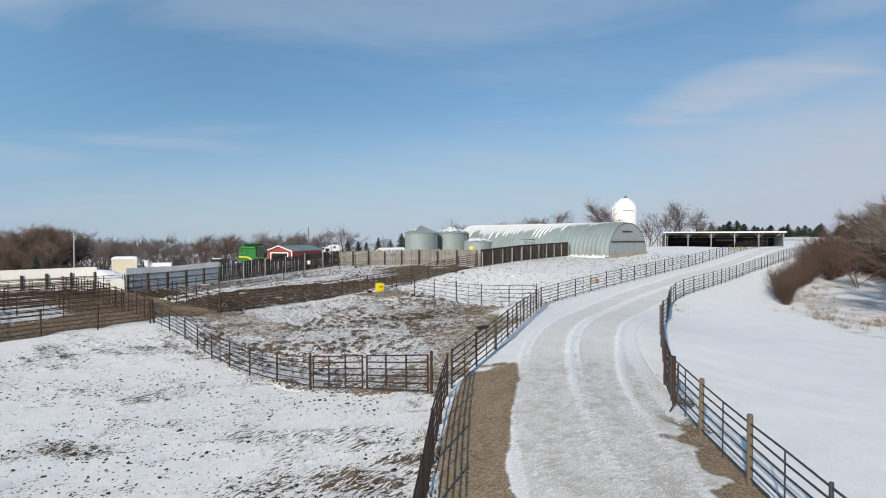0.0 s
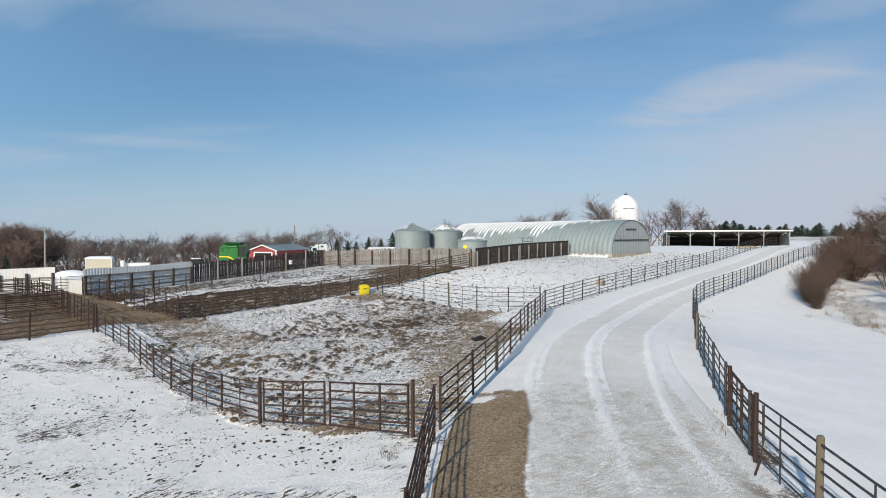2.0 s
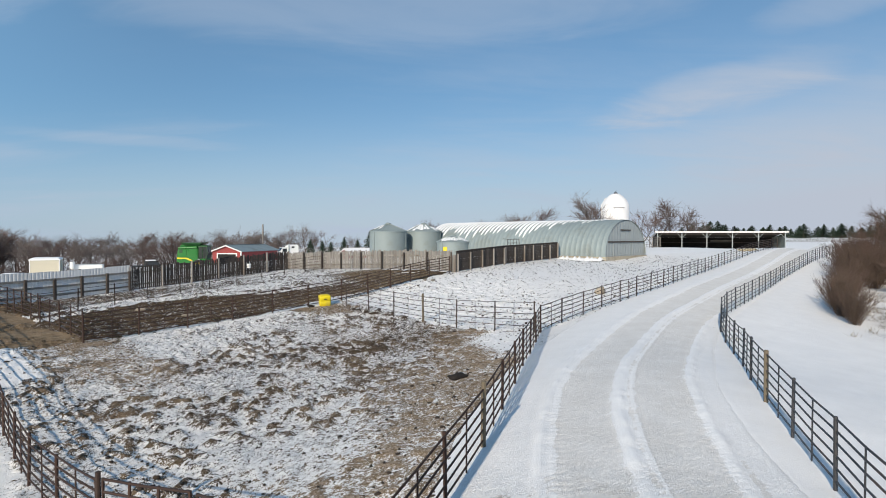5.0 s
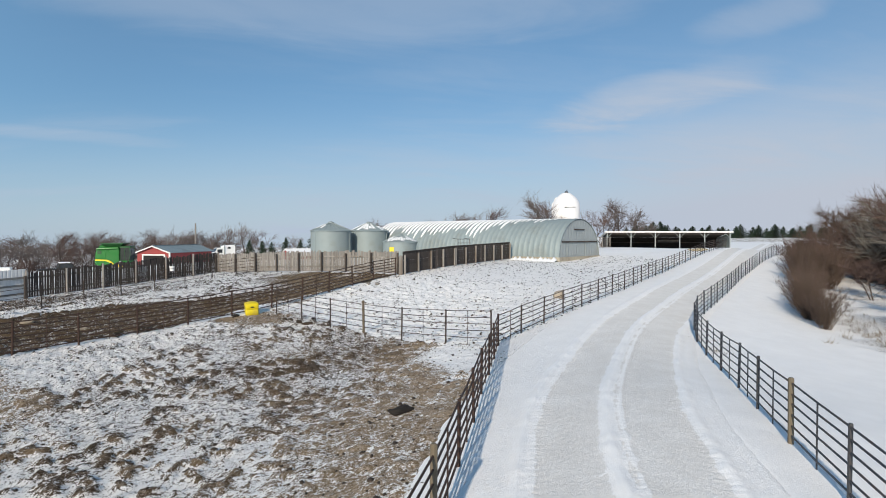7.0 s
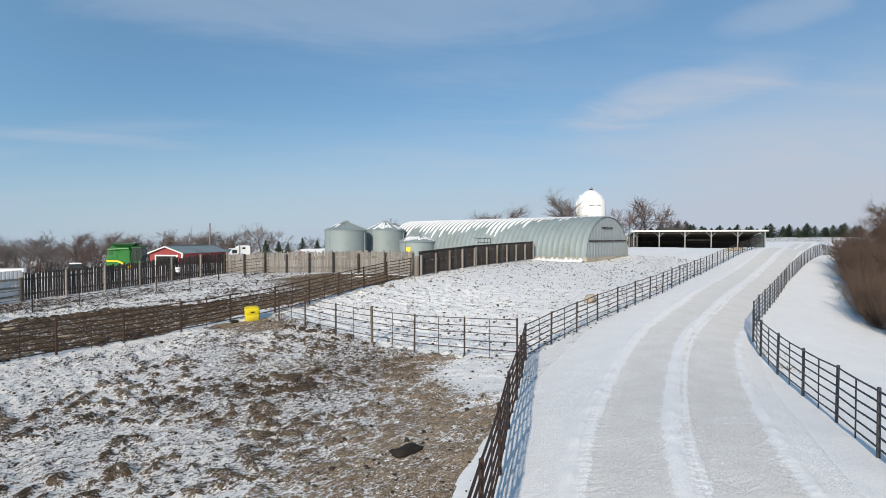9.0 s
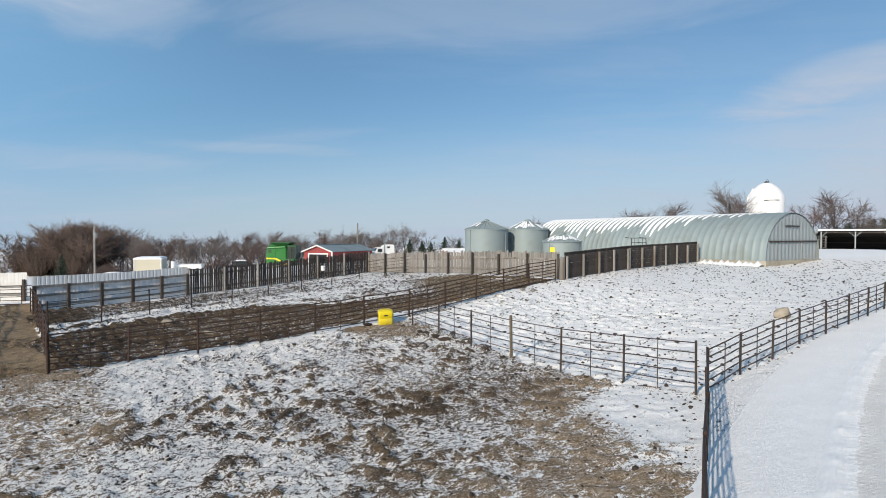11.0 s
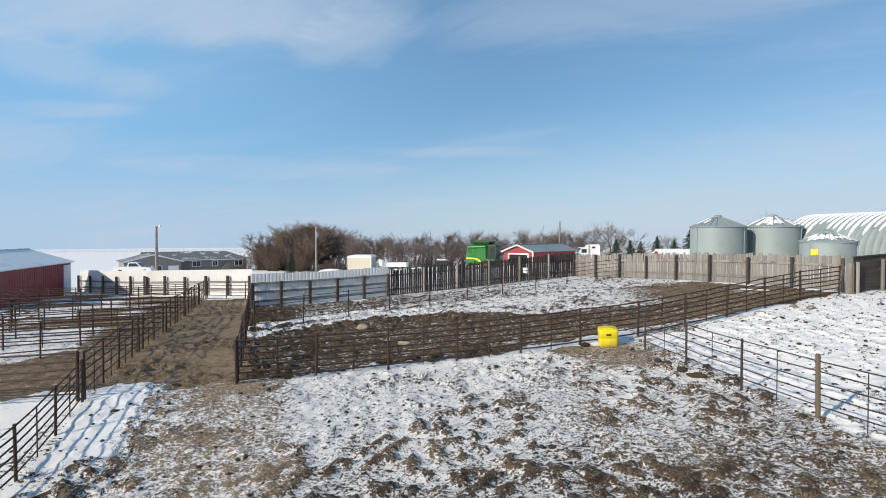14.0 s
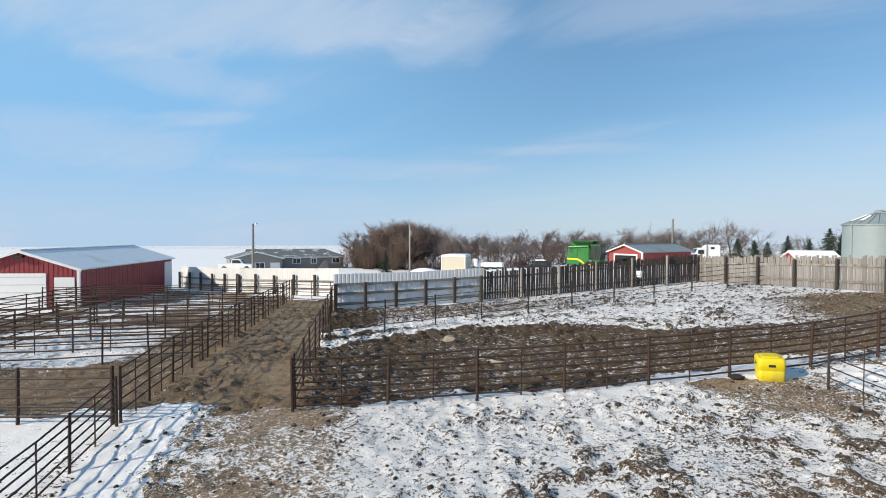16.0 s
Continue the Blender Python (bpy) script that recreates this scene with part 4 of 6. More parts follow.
def board_fence(line, height, label, width, gap, mat, post_side=-1, step=2.6, jitter=0.06, group="", post_mat=None, post_up=0.1):
    """Upright boards on two rails, each board a piece."""
    m, n = wall_frame(line)
    ob = thing("board_fence", m, label, "fence", group)
    g = Geo().box(-width / 2, -0.012, 0, width / 2, 0.012, 1.0)
    plain = g.mesh("board", mat)
    s = width / 2
    while s < n:
        h = height + random.uniform(-jitter, jitter)
        ob2 = part("board", plain, None, ob, m=pose(s, random.uniform(-0.006, 0.006), ground_along(line, s) + 0.04, 0, random.uniform(-0.9, 0.9), random.uniform(-2, 2)) @ Matrix.Diagonal((random.uniform(0.88, 1.0), 1, h, 1)))
        s += width + gap * random.uniform(0.6, 1.4)
    for h in (0.45, height - 0.4):
        pts = [(n * t, post_side * 0.045, ground_along(line, n * t) + h) for t in np.linspace(0, 1, 6)]
        part("rail", Geo().loft([[(x, y - 0.025, z - 0.06), (x, y + 0.025, z - 0.06), (x, y + 0.025, z + 0.06), (x, y - 0.025, z + 0.06)] for x, y, z in pts]), mat, ob)
    k = round(n / step)
    for i in range(k + 1):
        s = n * i / k
        z = ground_along(line, s)
        part("post", Geo().tube([(s, post_side * 0.17, z - 0.3), (s, post_side * 0.17, z + height + post_up + random.uniform(-0.1, 0.1))], 0.08, 8), post_mat or mat, ob)
    return ob


tin_fence(TIN_LINE, 2.1, "white ribbed sheet-metal wind fence on dark timber posts", bay=1.95)
tin_fence([WHITE_LINE[0], WHITE_LINE[1]], 2.1, "long white sheet-metal wind fence with dark posts", (0.5, 1.1), 2.4, 1, group="white wind fences", sheet=DULLTIN)
tin_fence([WHITE_LINE[1], WHITE_LINE[2]], 2.15, "white sheet-metal wind fence reaching the red barn", (0.5, 1.1), 2.4, 1, group="white wind fences", sheet=DULLTIN)
tin_fence([(-35.2, 58.1), (-29.3, 52.6)], 1.1, "low white sheet-metal panel beside the lane", (0.4,), 2.4, 1, sheet=DULLTIN)
board_fence(SLAT_LINE, 1.85, "dark weathered slatted windbreak with gaps between boards", 0.15, 0.018, DARKWOOD, -1, 2.6, 0.1, post_mat=GREYWOOD)
board_fence(BOARD_LINE, 1.7, "weathered grey board windbreak with close upright boards", 0.13, 0.014, GREYWOOD, -1, 2.4, 0.09, post_mat=DARKWOOD, post_up=-0.05)


def plank_fence(line, height, label):
    """Level planks laid close, with pale posts on the near side."""
    for (a, b) in zip(line[:-1], line[1:]):
        seg = [a, b]
        m, n = wall_frame(seg)
        ob = thing("plank_fence", m, label, "fence", "plank fences")
        k = 10
        for i in range(k):
            h0, h1 = 0.06 + (height - 0.06) * i / k, 0.06 + (height - 0.06) * (i + 1) / k - 0.007
            z0, z1 = ground_along(seg, 0), ground_along(seg, n)
            j = random.uniform(-0.012, 0.012)
            g = Geo().loft([[(x, j - 0.025, z + h0), (x, j + 0.025, z + h0), (x, j + 0.025, z + h1), (x, j - 0.025, z + h1)] for x, z in ((0, z0), (n, z1))])
            part("plank", g, DARKWOOD, ob)
        part("cap_board", Geo().loft([[(x, -0.09, z + height), (x, 0.06, z + height), (x, 0.06, z + height + 0.045), (x, -0.09, z + height + 0.045)] for x, z in ((0, z0), (n, z1))]), DARKWOOD, ob)
        c = round(n / 1.7)
        for i in range(c + 1):
            s = 0.1 + (n - 0.2) * i / c
            z = ground_along(seg, s)
            part("post", Geo().tube([(s, -0.14, z - 0.3), (s, -0.14, z + height - 0.1 - 0.12 * random.random())], 0.085, 8), GREYWOOD, ob, "pale round timber post")


plank_fence(DARK_LINE, 1.75, "dark plank windbreak with pale round posts")
_c = thing("corner_post", pose(3.05, 60.75, land_at(3.05, 60.75)), "thick weathered corner post of the board fence", "post")
part("post", Geo().tube([(0, 0, -0.3), (0, 0, 1.35), (0.02, 0, 1.5)], [0.19, 0.18, 0.14], 9), GREYWOOD, _c)


_r = thing("hay_rack", frame_of(9.3, 73.2, 10.9, 74.2), "empty dark pipe hay rack behind the plank fence", "hay rack")
for _x in (0.0, 1.75):
    part("leg", Geo().tube([(_x, 0, -0.1), (_x * 0.9 + 0.09, 0.1, 2.15)], 0.035, 6), GREYPIPE, _r)
    part("side_rail", Geo().tube([(_x * 0.9 + 0.09, 0.1, 2.15), (_x * 0.9 + 0.09, 0.9, 2.2)], 0.03, 6), GREYPIPE, _r)
for _h in (1.75, 2.15):
    part("rail", Geo().tube([(0.05, 0.1, _h), (1.7, 0.1, _h)], 0.03, 6), GREYPIPE, _r)
for _x in (0.45, 0.9, 1.3):
    part("bar", Geo().tube([(_x, 0.08, 1.2), (_x, 0.1, 2.15)], 0.02, 5), GREYPIPE, _r)


# ---- round-roofed barn ----
def arch_barn():
    a, b = Vector((19.1, 70.8)), Vector((25.7, 77.05))
    w = (b - a).length
    mid = (a + b) / 2
    m = pose(mid.x, mid.y, 4.55, 0, 0, math.degrees(math.atan2(b.y - a.y, b.x - a.x)))
    ob = thing("round_roofed_barn", m, "galvanised round-roofed steel barn with streaks of snow on it", "barn")
    long, rad, rise, pitch = 27.0, w / 2, 3.92, 0.61
    foot = 0.35

    def arc(t, r=1.0, extra=0.0):
        """A point of the arch; t from 0 at one foot to 1 at the other."""
        ang = math.pi * (1 - t)
        x, z = math.cos(ang), math.sin(ang) ** 0.92
        return (rad * r + extra) * x, foot + (rise * r + extra) * z

    rows = []
    n = round(long / pitch) * 6
    for i in range(n + 1):
        y = long * i / n
        wave = (0.0, 0.0, 0.0, 0.0, 0.05, 0.065)[i % 6]
        rows.append([(x, y, z) for x, z in (arc(j / 36, 1, wave) for j in range(37))])
    part("arched_roof", Geo().sheet(rows), GALV, ob, "ribbed galvanised arch", True)
    for yy, name, flip in ((0.12, "front_wall", 1), (long - 0.1, "back_wall", -1)):
        g, k = Geo(), 60
        top, low = [], []
        for j in range(k + 1):
            x = -rad * 0.985 + 2 * rad * 0.985 * j / k
            z = foot + rise * 0.985 * max(0.0, 1 - (x / rad / 0.985) ** 2) ** 0.46
            y = yy - flip * (0.04 if j % 4 in (0, 1) else 0.0)
            top.append((x, y, z))
            low.append((x, y, foot - 0.05))
        part(name, g.sheet([low, top]), GALVEND, ob, "upright ribbed sheet-metal end wall")
    part("door_track", Geo().box(-rad * 0.86, 0.0, 1.82, rad * 0.9, 0.07, 1.96), DARKWOOD, ob, "dark level door track")
    part("vent_rail", Geo().box(-1.3, 0.0, 3.1, 0.95, 0.07, 3.22), DARKWOOD, ob, "short dark rail")
    for x in (-rad * 0.62, rad * 0.3):
        part("door_edge", Geo().box(x, 0.03, foot, x + 0.07, 0.075, 1.92), GALVEND, ob)
    part("footing", Geo().box(-rad - 0.12, -0.1, -0.6, rad + 0.12, long + 0.1, foot), CONCRETE, ob, "stained concrete footing")
    # snow lies in the hollows between the ribs
    rng = random.Random(4)
    for i in range(round(long / pitch)):
        y = (i + 1) * pitch - pitch * 0.02
        if y < 2.3:
            continue
        f = min(1.0, (y - 1.5) / 6)
        lo = 0.48 - (0.16 + 0.14 * rng.random()) * f - (0.05 if y > 12 else 0.0) - 0.035 * math.sin(y * 0.7)
        hi = 0.52 + 0.06 * rng.random()
        left, right = [], []
        k = 9
        rowsn = []
        for j in range(k + 1):
            t = lo + (hi - lo) * j / k
            fat = pitch * (0.15 + 0.09 * math.sin(math.pi * j / k) + 0.04 * rng.random()) * (0.75 + 0.45 * f)
            if j == 0:
                fat *= 0.4
            x0, z0 = arc(t, 1, 0.03)
            x1, z1 = arc(t, 1, 0.095)
            rowsn.append([(x0, y - fat, z0), (x1, y - fat * 0.6, z1), (x1, y + fat * 0.6, z1), (x0, y + fat, z0)])
        part("snow_streak", Geo().sheet(rowsn), SNOWCAP, ob, "streak of snow on the roof" if i < 5 else "", True)
    return ob


arch_barn()
_s = thing("snow_bank", frame_of(15.2, 73.9, 19.0, 70.3), "small bank of snow along the steel barn's footing", "snow")
_rows = []
for _i in range(41):
    _x = -0.2 + 5.2 * _i / 40
    _h = 0.0 + 0.32 * abs(math.sin(_i * 0.55)) * (0.5 + 0.5 * math.sin(_i * 1.7 + 1))
    _rows.append([(_x, -0.75, -0.1), (_x, -0.4, 0.02 + _h * 0.5), (_x, -0.1, 0.1 + _h), (_x, 0.15, 0.05)])
part("snow", Geo().sheet(_rows), SNOWCAP, _s, "", True)


# ---- grain bins and silo ----
def grain_bin(x, y, base, r, eave, top, label, snowy=0.0, seed=1):
    ob = thing("grain_bin", pose(x, y, base), label, "grain bin", "grain bins")
    g, k = Geo(), 48
    ring = lambda rr, z: [(rr * math.cos(2 * math.pi * i / k), rr * math.sin(2 * math.pi * i / k), z) for i in range(k)]
    n = round((eave - base) / 0.11) * 2
    g.loft([ring(r + (0.012 if i % 2 else -0.012), (eave - base) * i / n) for i in range(n + 1)], True, True)
    part("corrugated_wall", g, GALV, ob, "", True)
    h0, h1 = eave - base, top - base
    part("cone_roof", Geo().loft([ring(r + 0.09, h0 - 0.03), ring(r + 0.09, h0 + 0.03), ring(0.34, h1 - 0.1)], True, True), GALV, ob, "ribbed conical roof")
    for i in range(24):
        t = 2 * math.pi * i / 24
        c, s = math.cos(t), math.sin(t)
        part("roof_rib", Geo().tube([(c * (r + 0.08), s * (r + 0.08), h0 + 0.05), (c * 0.34, s * 0.34, h1 - 0.07)], 0.035, 4), GALV, ob)
    part("cap", Geo().loft([ring(0.36, h1 - 0.1), ring(0.36, h1 + 0.03), ring(0.15, h1 + 0.12)], True, True), GALV, ob)
    rng = random.Random(seed)
    for i in range(24):
        if rng.random() < snowy:
            t0, t1 = 2 * math.pi * (i + 0.08) / 24, 2 * math.pi * (i + 0.92) / 24
            f0, f1 = rng.uniform(0.0, 0.35), rng.uniform(0.55, 0.95)
            at = lambda t, f, up: ((r + 0.06 + (0.34 - r) * f) * math.cos(t), (r + 0.06 + (0.34 - r) * f) * math.sin(t), h0 + 0.045 + (h1 - 0.1 - h0) * f + up)
            mid = (t0 + t1) / 2
            part("snow_patch", Geo().sheet([[at(t0, f, 0.0), at(mid, f, 0.06), at(t1, f, 0.0)] for f in np.linspace(f0, f1, 4)]), SNOWCAP, ob, "", True)
    for i, t in enumerate((-2.3, -0.4)):
        part("wall_stiffener", Geo().box(-0.03, -0.03, 0, 0.03, 0.03, eave - base), GALV, ob, m=pose((r + 0.03) * math.cos(t), (r + 0.03) * math.sin(t), 0, 0, 0, math.degrees(t)))
    return ob


grain_bin(-4.45, 86.6, 3.9, 2.42, 7.6, 8.65, "corrugated galvanised grain bin with conical roof", 0.3, 3)
grain_bin(0.1, 89.4, 3.9, 2.4, 7.62, 8.7, "corrugated galvanised grain bin with snow on its cone", 0.75, 8)
_b = grain_bin(3.75, 80.6, 4.0, 1.92, 6.3, 7.1, "low galvanised grain bin with a snowy cone roof", 1.0, 5)
part("yellow_sign", Geo().box(-0.24, -0.03, 1.3, 0.24, 0.0, 1.78), YELLOWPAINT, _b, "plain yellow plate", m=pose(-1.0, -1.72, 0, 0, 0, -12))


def silo():
    x, y, r = 30.6, 102.6, 2.15
    z = land_at(x, y) - 0.3
    ob = thing("silo", pose(x, y, z), "tall white silo with a domed shoulder", "silo")
    k = 40
    ring = lambda rr, zz: [(rr * math.cos(2 * math.pi * i / k), rr * math.sin(2 * math.pi * i / k), zz) for i in range(k)]
    h = 14.0 - z
    prof = [(r, 0), (r, h - 2.3), (r * 0.985, h - 2.0), (r * 0.9, h - 1.5), (r * 0.72, h - 0.95), (r * 0.48, h - 0.48), (r * 0.28, h - 0.2), (0.24, h - 0.15)]
    part("shell", Geo().loft([ring(a, b) for a, b in prof]), SILOWHITE, ob, "", True)
    part("hatch", Geo().loft([ring(0.25, h - 0.2), ring(0.25, h - 0.02), ring(0.16, h + 0.06)]), GREYPIPE, ob)
    part("hatch_rail", Geo().tube([(-0.3, -0.2, h - 0.15), (0.05, -0.25, h + 0.32), (0.3, -0.1, h - 0.15)], 0.03, 5), GREYPIPE, ob)
    part("band", Geo().box(-0.95, -r - 0.02, h - 2.55, 0.75, -r + 0.5, h - 2.47), GREYPIPE, ob, "thin dark lettering band drawn as a bar")
    part("ladder_cage", Geo().tube([(-r - 0.1, 0, 0), (-r - 0.1, 0, h - 2.0), (-r * 0.75, 0, h - 0.9)], 0.09, 6), SILOWHITE, ob)


silo()


# ---- open-fronted shed ----
def open_shed():
    m = frame_of(40.2, 109.7, 59.2, 104.0, 4.75)
    ob = thing("open_shed", m, "long open-fronted cattle shed with white fascia and dark inside", "shed")
    n, d, h = 19.85, 7.5, 3.05
    part("roof", Geo().loft([[(-0.3, -0.4, h), (n + 0.3, -0.4, h), (n + 0.3, -0.4, h + 0.06), (-0.3, -0.4, h + 0.06)], [(-0.3, d + 0.2, h - 0.95), (n + 0.3, d + 0.2, h - 0.95), (n + 0.3, d + 0.2, h - 0.89), (-0.3, d + 0.2, h - 0.89)]]), TIN, ob, "low white sheet-metal roof")
    part("fascia", Geo().box(-0.32, -0.46, h - 0.13, n + 0.32, -0.42, h + 0.09), WHITE, ob, "white fascia board")
    # added dark sheet standing in for the shade under the roof
    part("roof_lining", Geo().loft([[(0.1, -0.02, h - 0.06), (n - 0.1, -0.02, h - 0.06), (n - 0.1, -0.02, h - 0.03), (0.1, -0.02, h - 0.03)], [(0.1, d - 0.1, h - 0.99), (n - 0.1, d - 0.1, h - 0.99), (n - 0.1, d - 0.1, h - 0.96), (0.1, d - 0.1, h - 0.96)]]), INSHADE, ob, "added dark sheet for the shade under the roof")
    part("header_beam", Geo().box(0, -0.1, h - 0.42, n, 0.05, h - 0.1), DARKWOOD, ob)
    # back and left walls carry the inner shade in their colour
    part("back_wall", Geo().box(0, d - 0.08, 0, n, d, h - 1.0), INSHADE, ob, "timber back wall coloured near-black for the inner shade")
    part("side_wall", Geo().box(n - 0.08, 0.2, 0, n, d, h - 0.75), GALV, ob, "grey sheet-metal end wall")
    part("side_wall", Geo().box(0, 0.2, 0, 0.08, d, h - 0.75), INSHADE, ob)
    for i in range(6):
        x = 0.12 + (n - 0.24) * i / 5
        p = part("front_post", Geo().box(x - 0.07, -0.2, -0.3, x + 0.07, -0.06, h - 0.15), GALVEND, ob, "pale square post")
        for s in (-1, 1):
            if 0 < x + s * 0.8 < n:
                part("knee_brace", Geo().tube([(x, -0.12, h - 1.0), (x + s * 0.75, -0.12, h - 0.25)], 0.035, 4), GALVEND, p)
    for i in range(5):
        x0 = n * i / 5
        part("feed_rail", Geo().tube([(x0, d - 1.6, 1.2), (x0 + n / 5, d - 1.6, 1.2)], 0.05, 5), GREYPIPE, ob)
    # opaque strip, paler than the back wall behind it
    part("translucent_strip", Geo().box(9.8, d - 0.13, 1.35, 13.4, d - 0.085, 1.65), GREYWOOD, ob)


open_shed()
for _i, _p in enumerate([(33.4, 103.5), (35.6, 104.4), (37.6, 106)]):
    pipe_gate(_p, (_p[0] + 2.0, _p[1] + 0.8), "grey timber gate panel beside the open shed", GREYWOOD, 5, 1.7, 0.2, 3, "gate panels by the shed")


# ---- red barn ----
def gable(ob, w, d, eave, apex, wall_mat, roof_mat, over=0.3, wall_label="", roof_label="", ribs=0.0, thick=0.09):
    """Walls and a pitched roof; the gable faces -y, the ridge runs along y."""
    g = Geo()
    for y, name in ((0, "front_wall"), (d, "back_wall")):
        f = -1 if y == 0 else 1
        part(name, Geo().loft([[(-w / 2, y, -0.7), (w / 2, y, -0.7), (w / 2, y, eave), (0, y, apex), (-w / 2, y, eave)], [(-w / 2, y - f * 0.1, -0.7), (w / 2, y - f * 0.1, -0.7), (w / 2, y - f * 0.1, eave), (0, y - f * 0.1, apex), (-w / 2, y - f * 0.1, eave)]]), wall_mat, ob, wall_label)
    for s in (-1, 1):
        x0, x1 = sorted((s * w / 2, s * (w / 2 - 0.1)))
        wall = part("side_wall", Geo().box(x0, 0.1, -0.7, x1, d - 0.1, eave - 0.02), wall_mat, ob)
        if ribs:
            for i in range(1, int(d / ribs)):
                part("wall_rib", Geo().box(s * w / 2 - 0.012, i * ribs - 0.02, -0.2, s * w / 2 + 0.016, i * ribs + 0.02, eave - 0.05), wall_mat, wall)
        k = (apex - eave) / (w / 2)
        e = w / 2 + over
        p = [(s * 0.0, apex), (s * e, eave - k * over)]
        ring = lambda y: [(p[0][0], y, p[0][1] + 0.01), (p[1][0], y, p[1][1] + 0.01), (p[1][0], y, p[1][1] + thick), (p[0][0], y, p[0][1] + thick)]
        part("roof", Geo().loft([ring(-over), ring(d + over)]), roof_mat, ob, roof_label)
        part("barge_board", Geo().loft([[(x, y, z - 0.09) for x, z in p for y in (-over - 0.03,)] + [(x, y, z + 0.08) for x, z in reversed(p) for y in (-over - 0.03,)], [(x, y, z - 0.09) for x, z in p for y in (-over,)] + [(x, y, z + 0.08) for x, z in reversed(p) for y in (-over,)]]), WHITE, ob, "white edge trim")
    part("ridge_cap", Geo().box(-0.16, -over, apex + thick - 0.03, 0.16, d + over, apex + thick + 0.04), roof_mat, ob)
    return ob


def red_barn():
    n = Vector((-44.07, 43.81))
    g = Vector((-0.688, -0.7257))
    w, d, eave, apex = 6.95, 16.85, 2.52, 3.66
    mid = n + g * (w / 2)
    ang = math.degrees(math.atan2(-g.y, -g.x))
    ob = thing("red_barn", pose(mid.x, mid.y, 1.89, 0, 0, ang), "red sheet-metal barn with white doors and a pale roof", "barn")
    gable(ob, w, d, eave, apex, REDTIN, TIN, 0.25, "red ribbed sheet-metal wall", "pale sheet-metal roof", 0.45)
    for i in range(24):
        x = -w / 2 + w * (i + 0.5) / 24
        part("front_rib", Geo().box(x - 0.02, -0.018, 0, x + 0.02, 0, eave - 0.05 + (apex - eave) * (1 - abs(x) / (w / 2))), REDTIN, ob)
    big = part("big_door", Geo().box(-1.5, -0.07, 0, 1.5, -0.02, 2.25), WHITE, ob, "white overhead door")
    for i in range(4):
        part("door_panel_line", Geo().box(-1.45, -0.08, 0.5 * (i + 1), 1.45, -0.071, 0.5 * (i + 1) + 0.025), GALV, big)
    part("small_door", Geo().box(1.98, -0.06, 0, 3.2, -0.02, 1.98), WHITE, ob, "white walk-in door")
    part("corner_trim", Geo().box(w / 2 - 0.14, -0.04, -0.1, w / 2 + 0.03, 0.14, eave), WHITE, ob, "white corner trim")
    part("yard_light", Geo().box(-0.35, -0.35, apex - 0.4, 0.25, -0.05, apex - 0.24), BLACK, ob, "dark light fitting under the ridge")
    part("end_door", Geo().box(w / 2 - 0.01, d - 1.9, -0.6, w / 2 + 0.05, d - 0.2, 2.25), TIN, ob, "pale sheet-metal end panel")


red_barn()


# ---- house ----
def window(parent, x, z, w, h, y=-0.03):
    p = part("window", Geo().box(x - w / 2 - 0.11, y - 0.05, z - h / 2 - 0.11, x + w / 2 + 0.11, y, z + h / 2 + 0.11), WHITE, parent, "white-framed window")
    for s in (-1, 1):
        c = x + s * w / 4
        part("pane", Geo().box(c - w / 4 + 0.04, y - 0.06, z - h / 2, c + w / 4 - 0.04, y - 0.052, z + h / 2), GLASS, p, "dark glass pane")


